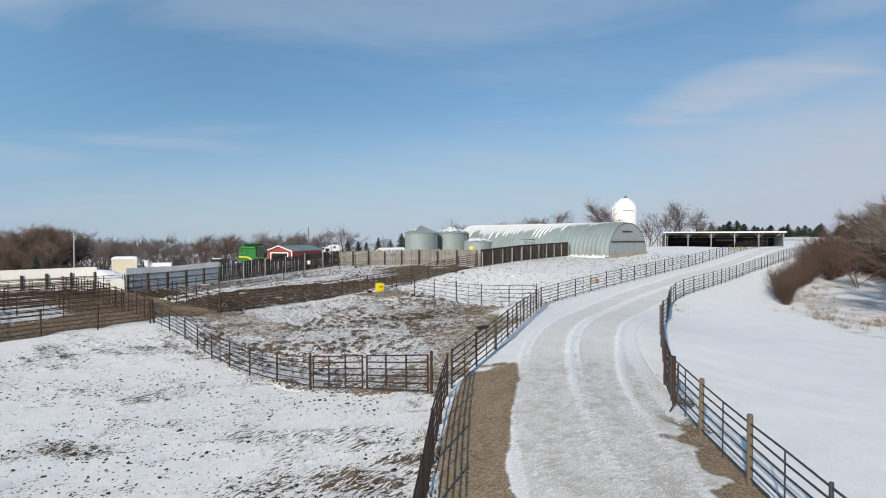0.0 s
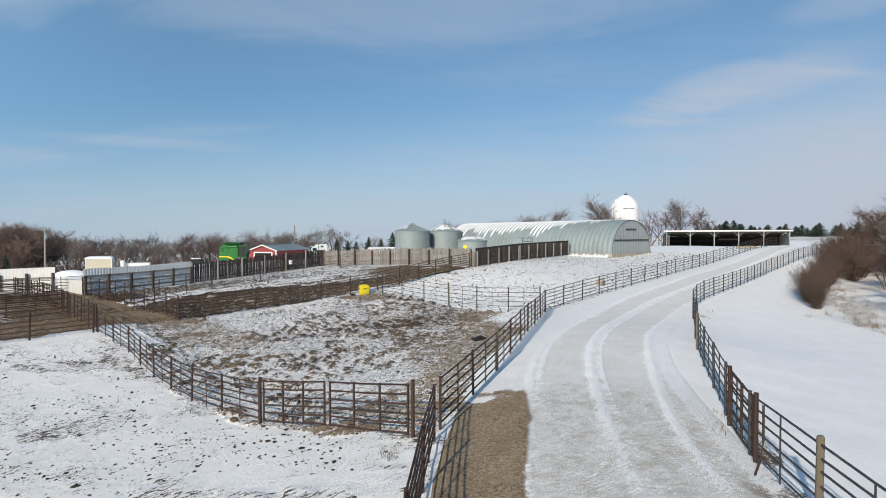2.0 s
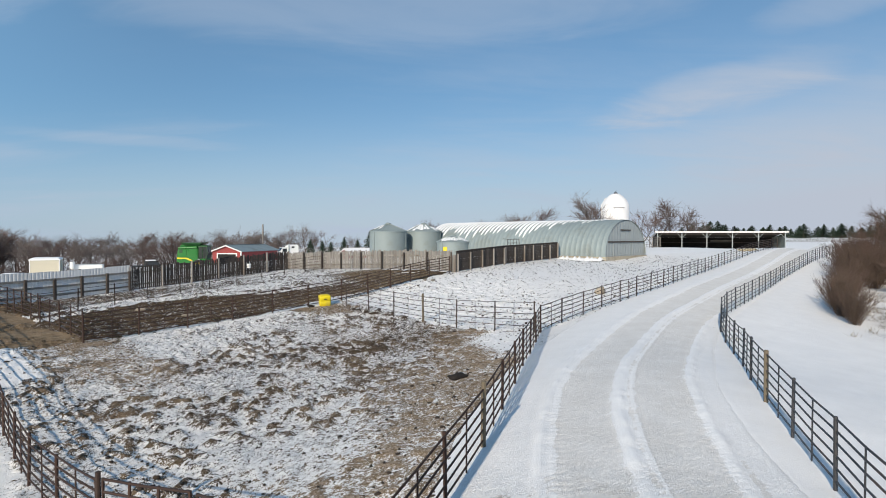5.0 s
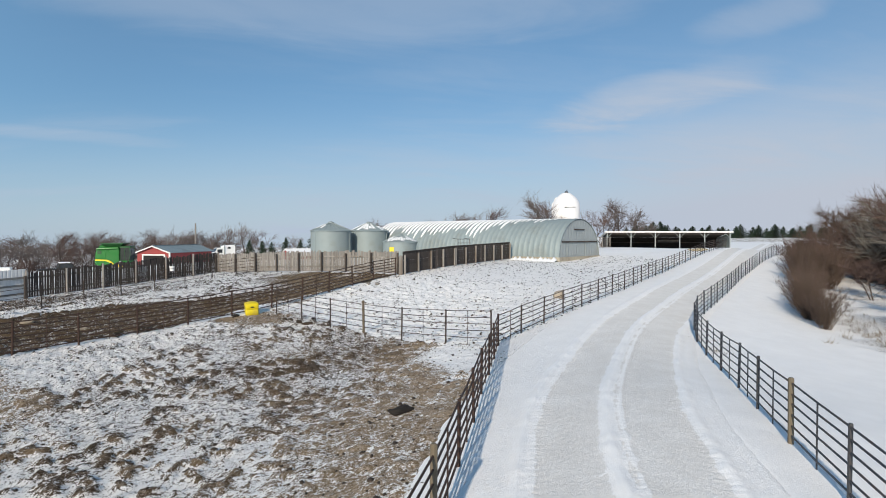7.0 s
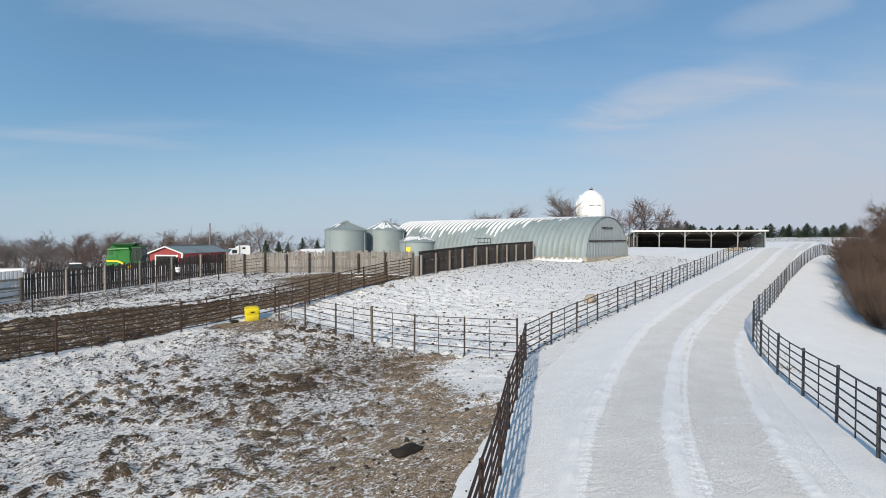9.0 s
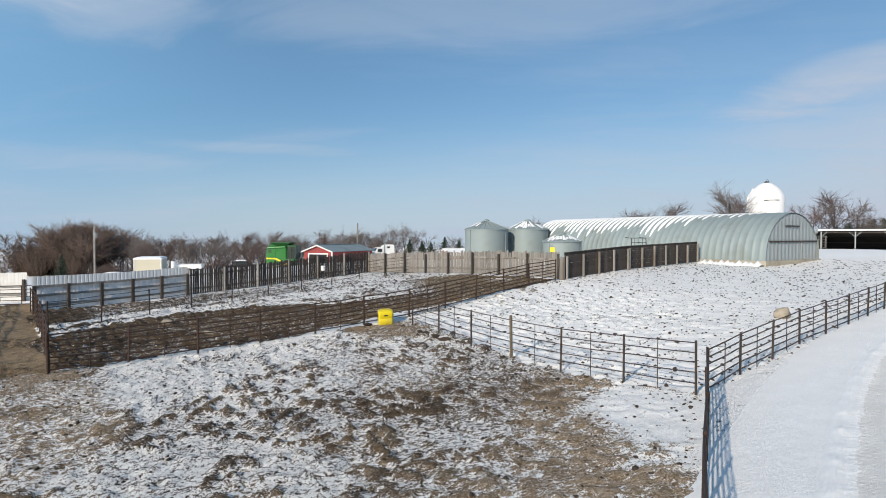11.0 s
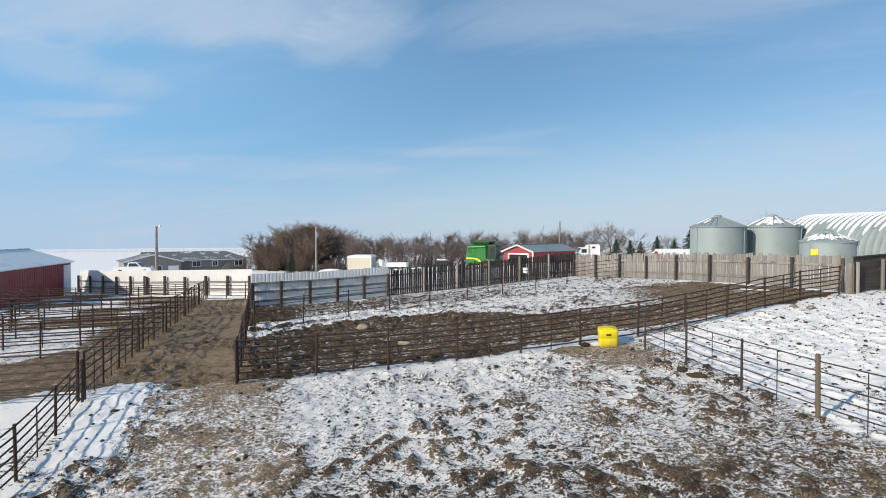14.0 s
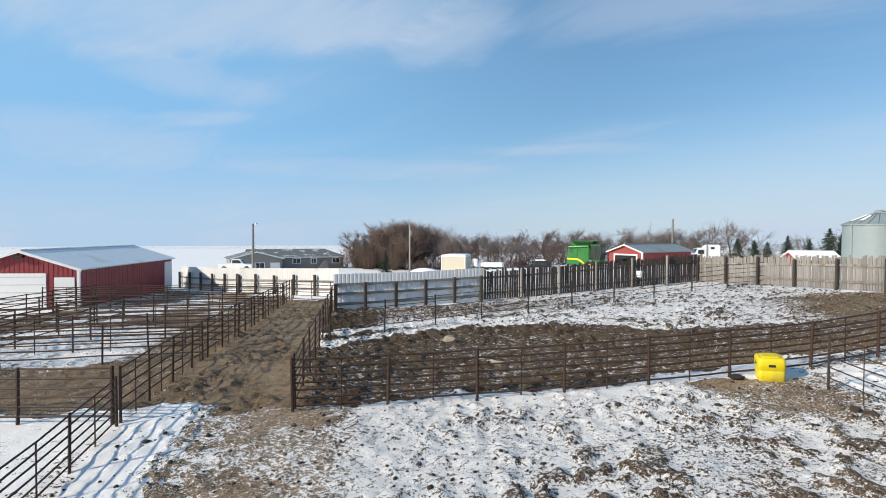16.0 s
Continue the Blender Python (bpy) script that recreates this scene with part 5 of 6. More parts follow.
def house():
    ob = thing("house", frame_of(-101.2, 98.0, -95.4, 110.6, -1.4), "single-storey grey house with patches of snow on its roof", "house")
    e, top = 3.4, 4.9
    wall = part("main_wall", Geo().box(0, 0, 0, 13.2, 9.0, e), GREYSIDE, ob, "dark grey siding")
    for i in range(13):
        part("siding_board", Geo().box(0.0, -0.02, 0.24 * i + 0.1, 13.2, 0.0, 0.24 * i + 0.325), GREYSIDE, wall)
    part("main_roof", Geo().loft([[(-6, 4.5, top), (10.2, 4.5, top), (10.2, 4.5, top + 0.1), (-6, 4.5, top + 0.1)], [(-0.4, -0.5, e - 0.1), (13.9, -0.5, e - 0.1), (13.9, -0.5, e + 0.05), (-0.4, -0.5, e + 0.05)]]), SHINGLE, ob, "grey shingle roof with snow patches")
    part("hip_roof", Geo().add([(10.2, 4.5, top + 0.1), (13.9, -0.5, e + 0.05), (13.9, 9.5, e + 0.05), (10.2, 4.5, top), (13.9, -0.5, e - 0.1), (13.9, 9.5, e - 0.1)], [(0, 1, 2), (3, 5, 4), (1, 4, 5, 2), (0, 3, 4, 1), (0, 2, 5, 3)]), SHINGLE, ob)
    part("back_roof", Geo().loft([[(-6, 4.5, top), (10.2, 4.5, top), (10.2, 4.5, top + 0.1), (-6, 4.5, top + 0.1)], [(-6, 9.5, e - 0.1), (13.9, 9.5, e - 0.1), (13.9, 9.5, e + 0.05), (-6, 9.5, e + 0.05)]]), SHINGLE, ob)
    part("gutter", Geo().box(-0.4, -0.6, e - 0.12, 13.9, -0.5, e + 0.04), WHITE, ob, "white gutter")
    for x in (3.4, 6.9, 11.6):
        window(wall, x, 2.6, (1.5, 1.0, 1.5)[(3.4, 6.9, 11.6).index(x)], 0.95)
    part("stair_panel", Geo().add([(6.2, -1.3, 0), (9.6, -1.3, 0), (9.6, -1.3, 2.5), (9.0, -1.3, 2.6), (6.2, -1.1, 0), (9.6, -1.1, 0), (9.6, -1.1, 2.5), (9.0, -1.1, 2.6)], [(0, 1, 2, 3), (7, 6, 5, 4), (0, 3, 7, 4), (3, 2, 6, 7), (2, 1, 5, 6)]), GREYSIDE, ob, "grey stair side")
    w, ox, oy = 9.6, -4.9, -3.0
    mid = top - 0.25
    part("wing_wall", Geo().loft([[(ox - w / 2, oy + y, 0), (ox + w / 2, oy + y, 0), (ox + w / 2, oy + y, e), (ox, oy + y, mid), (ox - w / 2, oy + y, e)] for y in (0, 8.5)]), GREYSIDE, ob, "grey siding gable")
    for s in (-1, 1):
        k = (mid - e) / (w / 2)
        far, low = ox + s * (w / 2 + 0.5), e - 0.5 * k
        part("wing_roof", Geo().loft([[(ox, oy + y, mid + 0.01), (far, oy + y, low + 0.01), (far, oy + y, low + 0.13), (ox, oy + y, mid + 0.13)] for y in (-0.45, 8.0)]), SHINGLE, ob)
        part("wing_trim", Geo().loft([[(ox, oy + y, mid - 0.13), (far, oy + y, low - 0.13), (far, oy + y, low + 0.11), (ox, oy + y, mid + 0.11)] for y in (-0.52, -0.46)]), WHITE, ob, "white roof edge")
    window(ob, ox + 0.6, 1.75, 1.7, 1.4, oy - 0.03)
    part("garage_door", Geo().box(ox + 2.6, oy - 0.06, 0, ox + 4.4, oy - 0.01, 2.5), WHITE, ob, "white garage door")
    return ob


house()


# ---- farm vehicles and sheds beyond the windbreak ----
def wheel(parent, x, y, r, w, mat=None):
    p = part("wheel", Geo().tube([(x, y - w / 2, r), (x, y - w / 2 + 0.06, r), (x, y + w / 2 - 0.06, r), (x, y + w / 2, r)], [r * 0.92, r, r, r * 0.92], 20), BLACK, parent, "black tyre")
    part("rim", Geo().tube([(x, y - w / 2 - 0.02, r), (x, y + w / 2 + 0.02, r)], r * 0.55, 14), mat or YELLOWPAINT, p)


DARKGREEN = material("dark_green_paint", (0.012, 0.07, 0.018), 0.45, 0, 0.2, 1.0, 20, 0.05, 0.003)


def combine():
    ob = thing("combine_harvester", pose(-32.0, 93.2, 2.1, 0, 0, 4), "green combine harvester with a yellow stripe parked behind the windbreak", "combine")
    # the nose points to +x
    side = [(-2.05, 1.35), (-2.2, 1.75), (-2.12, 2.75), (-1.95, 3.25), (-1.7, 3.45), (0.45, 3.5), (0.62, 3.3), (0.62, 1.5), (0.1, 1.1), (-1.8, 1.1)]
    inner = [(x * 0.97, 2.3 + (z - 2.3) * 0.95) for x, z in side]
    rings = [(inner, -1.06), (side, -0.98), (side, 0.98), (inner, 1.06)]
    part("body", Geo().loft([[(x, y, z) for x, z in r] for r, y in rings]), GREEN, ob, "green sheet-metal body")
    for x0, x1, z0, z1 in ((-2.0, -0.9, 2.05, 3.15), (-0.84, 0.5, 1.95, 3.2)):
        part("side_shield", Geo().loft([[(x, y, z) for x, z in ((x0, z0), (x0 + 0.06, z1), (x1, z1), (x1, z0))] for y in (-1.11, -1.065)]), GREEN, ob, "green side shield")
    part("yellow_stripe", Geo().loft([[(x, y, z) for x, z in ((-2.12, 1.72), (-2.12, 1.92), (-0.75, 1.87), (-0.25, 1.62), (0.05, 1.3), (-0.12, 1.28), (-0.45, 1.5), (-0.9, 1.7))] for y in (-1.14, -1.115)]), YELLOWPAINT, ob, "yellow stripe")
    part("rear_hood", Geo().loft([[(-2.1, y, 2.2), (-2.32, y, 1.7), (-2.2, y, 1.2), (-1.9, y, 1.2)] for y in (-0.85, 0.85)]), GREEN, ob)
    part("engine_grille", Geo().box(-1.85, -1.15, 2.55, -1.4, -1.112, 3.0), DARKGREEN, ob, "dark engine grille")
    part("engine_deck", Geo().bevel_box(-1.8, -0.85, 3.42, -0.9, 0.85, 3.68, 0.1), GREEN, ob)
    part("grain_tank", Geo().loft([[(-0.95, -0.9, 3.45), (0.6, -0.9, 3.45), (0.6, 0.9, 3.45), (-0.95, 0.9, 3.45)], [(-1.5, -1.3, 3.88), (1.15, -1.3, 3.88), (1.15, 1.3, 3.88), (-1.5, 1.3, 3.88)], [(-1.5, -1.3, 3.98), (1.15, -1.3, 3.98), (1.15, 1.3, 3.98), (-1.5, 1.3, 3.98)]]), DARKGREEN, ob, "dark green flared grain tank")
    cab = part("cab", Geo().loft([[(0.7, y, 1.75), (0.7, y, 3.35), (1.75, y, 3.35), (1.95, y, 2.5), (1.7, y, 1.75)] for y in (-0.88, 0.75)]), CABGLASS, ob, "dark glazed cab")
    part("cab_roof", Geo().bevel_box(0.62, -0.98, 3.355, 1.95, 0.85, 3.6, 0.08), DARKGREEN, cab)
    part("cab_floor", Geo().bevel_box(0.62, -0.95, 1.5, 1.85, 0.82, 1.74, 0.03), GREEN, cab)
    for y in (-0.9, 0.77):
        for x0, x1 in ((0.7, 0.7), (1.2, 1.2), (1.72, 1.78)):
            part("cab_pillar", Geo().tube([(x0, y, 1.7), (x1 + 0.1 * (x1 > 1.5), y, 2.5), (x1, y, 3.4)], 0.035, 5), DARKGREEN, cab)
    part("mirror", Geo().bevel_box(2.05, -1.25, 2.65, 2.12, -1.02, 3.1, 0.02), BLACK, cab, "dark mirror")
    part("mirror_arm", Geo().tube([(1.85, -0.9, 3.2), (2.08, -1.13, 3.15), (2.08, -1.13, 3.0)], 0.02, 5), BLACK, cab)
    part("handrail", Geo().tube([(0.72, -1.15, 1.5), (0.72, -1.15, 2.45), (1.5, -1.15, 2.3), (1.75, -1.15, 1.4)], 0.022, 5), BLACK, ob)
    part("unloading_auger", Geo().tube([(0.55, -1.18, 3.32), (-1.9, -1.25, 3.22)], 0.12, 10), GREEN, ob)
    part("ladder", Geo().box(0.7, -1.28, 0.6, 0.95, -1.1, 1.7), GALV, ob, "pale ladder")
    part("feeder_house", Geo().loft([[(0.6, y, 1.5), (2.7, y, 0.95), (2.7, y, 0.45), (0.6, y, 0.8)] for y in (-0.5, 0.5)]), GREEN, ob)
    for y in (-1.05, 1.05):
        wheel(ob, 0.75, y, 0.82, 0.5, YELLOWPAINT)
        wheel(ob, -1.5, y * 0.9, 0.55, 0.35, YELLOWPAINT)


combine()


def pickup(x, y, ang, label, mat, z=None):
    ob = thing("pickup_truck", pose(x, y, land_at(x, y) if z is None else z, 0, 0, ang), label, "pickup truck", "pickup trucks")
    side = [(-2.7, 0.5), (-2.7, 1.1), (-0.7, 1.15), (1.0, 1.15), (2.5, 1.0), (2.7, 0.5)]
    part("body", Geo().loft([[(a, b, c) for a, c in side] for b in (-0.95, 0.95)]), mat, ob)
    cab = part("cab", Geo().loft([[(a, b, c) for a, c in ((-0.75, 1.12), (-0.6, 1.8), (0.6, 1.82), (1.25, 1.14))] for b in (-0.88, 0.88)]), mat, ob)
    for b in (-0.9, 0.9):
        part("side_window", Geo().loft([[(a, b + k, c) for a, c in ((-0.55, 1.22), (-0.48, 1.68), (0.5, 1.7), (0.95, 1.22))] for k in (-0.015, 0.015)]), GLASS, cab)
    part("windscreen", Geo().add([(1.22, -0.75, 1.2), (1.22, 0.75, 1.2), (0.7, 0.7, 1.76), (0.7, -0.7, 1.76)], [(0, 1, 2, 3)]), GLASS, cab)
    for a in (-1.75, 1.75):
        for b in (-0.9, 0.9):
            wheel(ob, a, b, 0.38, 0.26, GALV)


pickup(-37.4, 91.4, 35, "dark pickup truck with snow on its roof beside the combine", BLACK, 1.8)
_s = thing("snow_cover", pose(-37.4, 91.4, 1.8 + 1.8, 0, 0, 35), "thin cover of snow on the pickup's roof", "snow")
part("snow", Geo().bevel_box(-0.55, -0.85, 0.0, 0.6, 0.85, 0.1, 0.04), SNOWCAP, _s)
pickup(-84.0, 78.5, 40, "white pickup truck parked near the grey house", WHITE, 0.95)


def machine_shed():
    ob = thing("red_shed", pose(-29.7, 98.9, 2.5, 0, 0, -15), "red wooden shed with a dark doorway and grey metal roof", "shed")
    gable(ob, 4.9, 10.5, 2.2, 3.05, REDWOOD, GALV, 0.3, "faded red board gable", "grey metal roof")
    # no opening: a flat near-black panel paints the doorway's shade
    part("doorway", Geo().box(-1.5, -0.04, -0.2, 1.6, -0.012, 1.75), INSHADE, ob, "flat dark panel for the shaded doorway")
    for x0, x1, z0, z1 in ((-1.68, -1.5, 0, 1.93), (1.6, 1.78, 0, 1.93), (-1.5, 1.6, 1.75, 1.93)):
        part("door_frame", Geo().box(x0, -0.07, z0, x1, -0.01, z1), WHITE, ob, "white door frame")
    part("corner_board", Geo().box(2.33, -0.05, 0, 2.5, 0.12, 2.2), WHITE, ob)
    ob2 = thing("red_shed", pose(-15.2, 121.5, 1.5, 0, 0, -58), "small red shed with a white roof beyond the windbreak", "shed")
    gable(ob2, 5.0, 5.2, 2.1, 3.1, REDWOOD, SNOWCAP, 0.35, "red board wall", "snow-white roof")


machine_shed()


def semi():
    ob = thing("semi_truck", pose(-24.4, 112.5, 2.6, 0, 0, -150) @ Matrix.Diagonal((0.9, 0.9, 0.85, 1)), "white semi tractor with a tall sleeper cab", "truck")
    part("hood", Geo().loft([[(1.2, y, 0.8), (3.2, y, 0.8), (3.15, y, 1.75), (1.2, y, 2.0)] for y in (-0.85, 0.85)]), WHITE, ob)
    part("cab", Geo().loft([[(-0.4, y, 0.8), (1.3, y, 0.8), (1.3, y, 2.0), (0.75, y, 2.85), (-0.4, y, 2.9)] for y in (-1.1, 1.1)]), WHITE, ob, "white cab")
    part("sleeper", Geo().loft([[(-2.3, y, 0.8), (-0.38, y, 0.8), (-0.38, y, 3.1), (-0.9, y, 3.4), (-2.1, y, 3.4), (-2.3, y, 3.2)] for y in (-1.15, 1.15)]), WHITE, ob, "white sleeper with rounded roof")
    part("windscreen", Geo().add([(1.26, -1.0, 2.08), (1.26, 1.0, 2.08), (0.8, 0.95, 2.78), (0.8, -0.95, 2.78)], [(0, 1, 2, 3)]), GLASS, ob)
    for y in (-1.12, 1.12):
        part("side_window", Geo().box(-0.05, y - 0.015, 1.95, 0.8, y + 0.015, 2.6), GLASS, ob)
        part("sleeper_window", Geo().box(-1.5, y * 1.03 - 0.02, 2.7, -0.95, y * 1.03 + 0.02, 3.05), GLASS, ob)
        part("stack", Geo().tube([(-0.4, y * 1.1, 1.0), (-0.4, y * 1.1, 3.6)], 0.08, 8), GALV, ob)
        for x in (2.4, -3.2, -4.5):
            wheel(ob, x, y * 0.9, 0.52, 0.3, GALV)
    part("chassis", Geo().box(-5.2, -0.45, 0.7, 2.5, 0.45, 0.95), BLACK, ob)


semi()


def utility_pole(x, y, top, r, label, lamp=False, can=False):
    z = land_at(x, y)
    ob = thing("utility_pole", pose(x, y, z), label, "utility pole", "utility poles")
    part("pole", Geo().tube([(0, 0, -0.4), (0, 0, top - z)], [r, r * 0.75], 10), GREYWOOD, ob)
    if can:
        part("transformer", Geo().tube([(0.3, -0.1, top - z - 1.5), (0.3, -0.1, top - z - 0.75)], 0.24, 10), GALV, ob, "pale transformer can")
        part("insulator", Geo().tube([(0, 0, top - z), (0, 0, top - z + 0.2)], 0.06, 6), WHITE, ob)
    if lamp:
        part("lamp_arm", Geo().tube([(0, 0, top - z - 0.25), (0.3, 0, top - z + 0.05), (0.6, 0, top - z + 0.02)], 0.035, 6), GREYPIPE, ob)
        part("lamp_head", Geo().loft([[(0.5, -0.12, top - z - 0.1), (0.8, -0.12, top - z - 0.06), (0.8, 0.12, top - z - 0.06), (0.5, 0.12, top - z - 0.1)], [(0.55, -0.08, top - z + 0.08), (0.76, -0.08, top - z + 0.08), (0.76, 0.08, top - z + 0.08), (0.55, 0.08, top - z + 0.08)]]), WHITE, ob)


utility_pole(-63.9, 96.6, 8.1, 0.16, "weathered wooden utility pole with a pale transformer", can=True)
utility_pole(-58.9, 65.6, 7.85, 0.17, "grey wooden yard pole with a lamp on top", lamp=True)
utility_pole(-27.5, 110, 9.0, 0.15, "distant wooden utility pole behind the red shed")


def storage_box():
    ob = thing("storage_box", frame_of(-57.9, 97.2, -54.2, 99.2, land_at(-56, 98)), "beige box body with a rounded white roof", "storage box")
    w, d, h = 3.75, 5.5, 2.55
    part("body", Geo().box(0, 0, 0, w, d, h), BEIGE, ob)
    part("roof", Geo().loft([[(-0.06, -0.08, h), (w + 0.06, -0.08, h), (w + 0.06, d, h), (-0.06, d, h)], [(-0.06, -0.08, h + 0.16), (w + 0.06, -0.08, h + 0.16), (w + 0.06, d, h + 0.16), (-0.06, d, h + 0.16)], [(0.25, 0.15, h + 0.33), (w - 0.25, 0.15, h + 0.33), (w - 0.25, d - 0.2, h + 0.33), (0.25, d - 0.2, h + 0.33)]]), SNOWCAP, ob, "snow-white rounded roof")
    for x in (0, w - 0.12):
        part("corner_post", Geo().box(x, -0.03, 0, x + 0.12, 0.05, h), WHITE, ob)
    ob2 = thing("flat_trailer", frame_of(-53.9, 100.5, -47.0, 103.8, 1.0), "low white flat-topped trailer behind the fence", "trailer")
    part("bed", Geo().bevel_box(0, 0, 0.8, 4.2, 2.3, 1.5, 0.08), WHITE, ob2)
    part("fuel_tank", Geo().tube([(0.2, -0.2, 1.0), (0.2, -0.2, 2.0)], 0.35, 12), WHITE, ob2)
    for x in (1.2, 2.4, 3.6):
        for y in (0.1, 2.2):
            wheel(ob2, x, y, 0.45, 0.3, GALV)
    ob3 = thing("snow_mound", pose(-56.3, 91.5, land_at(-56.3, 91.5)), "rounded snow-covered mound beside the beige box", "mound")
    rows = []
    for i in range(13):
        t = i / 12
        rows.append([(3.0 * math.cos(a) * math.sin(t * math.pi / 2) * (1 + 0.1 * math.sin(3 * a)), 1.9 * math.sin(a) * math.sin(t * math.pi / 2), 1.1 * math.cos(t * math.pi / 2) - 0.05) for a in np.linspace(0, 2 * math.pi, 25)])
    part("snow", Geo().sheet(rows), SNOWCAP, ob3, "", True)


storage_box()


# ---- loose things in the pens ----
def lump(name, x, y, size, label, mat, category, seed=1, sink=0.15, spin=0):
    """An uneven rounded lump resting on the ground."""
    rng = random.Random(seed)
    bm = bmesh.new()
    bmesh.ops.create_icosphere(bm, subdivisions=3, radius=0.5)
    for v in bm.verts:
        k = 1 + 0.35 * (noise.noise(v.co * 2.2 + Vector((seed, 0, 0))) + 0.5 * noise.noise(v.co * 5 + Vector((0, seed, 0))))
        v.co = Vector((v.co.x * size[0] * k, v.co.y * size[1] * k, (v.co.z + 0.5 - sink) * size[2] * k))
    me = bpy.data.meshes.new(name)
    bm.to_mesh(me)
    bm.free()
    me.polygons.foreach_set("use_smooth", [True] * len(me.polygons))
    me.materials.append(mat)
    ob = new(name, me)
    ob.matrix_world = pose(x, y, land_at(x, y), 0, 0, spin)
    return tagged(ob, label, category)


def yellow_tub():
    x, y = -5.72, 49.0
    ob = thing("feed_tub", pose(x, y, land_at(x, y) - 0.03, 3, -2, 20), "bright yellow boxy plastic feed tub with rounded corners", "feed tub")
    def square(r, z, c):
        """A square ring with round corners."""
        pts = []
        for k in range(4):
            for a in (0, 22.5, 45, 67.5, 90):
                t = radians(90 * k + a)
                cx, cy = ((1, 1), (-1, 1), (-1, -1), (1, -1))[k]
                pts.append((cx * (r - c) + c * math.cos(t), cy * (r - c) + c * math.sin(t), z))
        return pts

    prof = [(0.30, 0.0, 0.06), (0.335, 0.03, 0.08), (0.345, 0.28, 0.09), (0.33, 0.305, 0.08), (0.33, 0.335, 0.08), (0.35, 0.36, 0.09), (0.352, 0.6, 0.09), (0.33, 0.66, 0.1), (0.27, 0.685, 0.1), (0.25, 0.665, 0.09)]
    part("tub_body", Geo().loft([square(*q) for q in prof]), YELLOW, ob, "", True)
    part("lid", Geo().loft([square(0.24, 0.66, 0.08), square(0.235, 0.70, 0.08), square(0.2, 0.715, 0.07)]), YELLOW, ob, "raised lid")
    # hand holes are black plates; their shade is only colour
    for m2 in (pose(0, -0.352, 0.47), pose(-0.352, 0, 0.47, 0, 0, -90)):
        part("grip_recess", Geo().box(-0.09, -0.004, -0.035, 0.09, 0.02, 0.035), BLACK, ob, "black plate for a hand hole's shade", m=m2)


yellow_tub()
lump("mud_clod", 1.87, 30.95, (0.72, 0.3, 0.22), "large black frozen clod in the pen", MUDLUMP, "clod", 3, spin=35)
lump("boulder", 12.1, 49.6, (0.7, 0.55, 0.5), "tan boulder beside the field fence", ROCK, "boulder", 5)
lump("boulder", -17.0, 48.4, (0.62, 0.5, 0.3), "pale stone lying in the muddy pen", ROCK, "boulder", 9)
lump("boulder", -13.5, 46.5, (0.75, 0.4, 0.16), "flat pale stone in the muddy pen", ROCK, "boulder", 12)
lump("boulder", -6.5, 48.55, (0.45, 0.32, 0.16), "muddy stone beside the yellow feed tub", MUDLUMP, "boulder", 14)
lump("boulder", -3.9, 13.7, (0.5, 0.4, 0.25), "moss-tinted stone in the snow", ROCK, "boulder", 15)
for _i, (_x, _y, _a, _b) in enumerate(((-2.33, 45.89, 0.95, 0.50), (-2.77, 46.37, 0.70, 0.40), (-2.13, 46.86, 0.70, 0.35), (-3.65, 47.13, 0.50, 0.35), (-3.32, 46.97, 0.60, 0.30))):
    tagged(lump("mud_clod", _x, _y, (0.62 * _a, 0.62 * _b, 0.16), "dark frozen mud clump at the foot of the rail fence", CLODMUD, "clod", 31 + _i, spin=40 * _i), group="mud clumps under the rail fence")
for _i, (_x, _y, _a) in enumerate(((-0.70, 55.16, 0.55), (-0.39, 53.48, 0.40), (-1.92, 54.61, 0.40), (0.60, 56.77, 0.50), (1.23, 56.64, 0.50))):
    tagged(lump("rubble_stone", _x, _y, (0.8 * _a, _a * 0.5, _a * 0.42), "grey rubble stone half covered by snow", GREYSTONE, "stone", 51 + _i, sink=0.3, spin=50 * _i), group="rubble beside the corral fence")
_p = thing("plank_pile", frame_of(-2.2, 61.2, 0.9, 61.0), "weathered planks dusted with snow lying in the corner of the pen", "planks")
for _i, (_y, _z, _n, _r) in enumerate(((0.0, 0.03, 3.1, 3), (0.34, 0.04, 2.7, -4), (0.15, 0.1, 2.4, 8), (-0.4, 0.03, 2.2, -7))):
    part("plank", Geo().bevel_box(0.1 * _i, -0.11, -0.03, _n, 0.11, 0.03, 0.008), GREYWOOD, _p, m=pose(0, _y, _z, 0, 0.6, _r))
part("snow_cover", Geo().bevel_box(0.5, -0.09, 0.0, 1.9, 0.1, 0.03, 0.012), SNOWCAP, _p, "thin cover of snow", m=pose(0, 0.15, 0.128, 0, 0.6, 8))
_o = thing("bucket", pose(-16.6, 68.2, land_at(-16.6, 68.2) + 0.72) @ Matrix.Diagonal((0.72, 0.72, 0.75, 1)), "white plastic bucket hung on the slatted fence", "bucket")
part("pail", Geo().tube([(0, 0, 0), (0, 0, 0.55)], [0.22, 0.28], 14), WHITE, _o)
part("handle", Geo().tube([(-0.28, 0, 0.55), (-0.15, 0, 0.78), (0.15, 0, 0.78), (0.28, 0, 0.55)], 0.015, 5), GREYPIPE, _o)
lump("hay_pile", 38.6, 79.0, (2.6, 0.9, 0.35), "scattered hay in front of the open shed", HAY, "hay", 22)


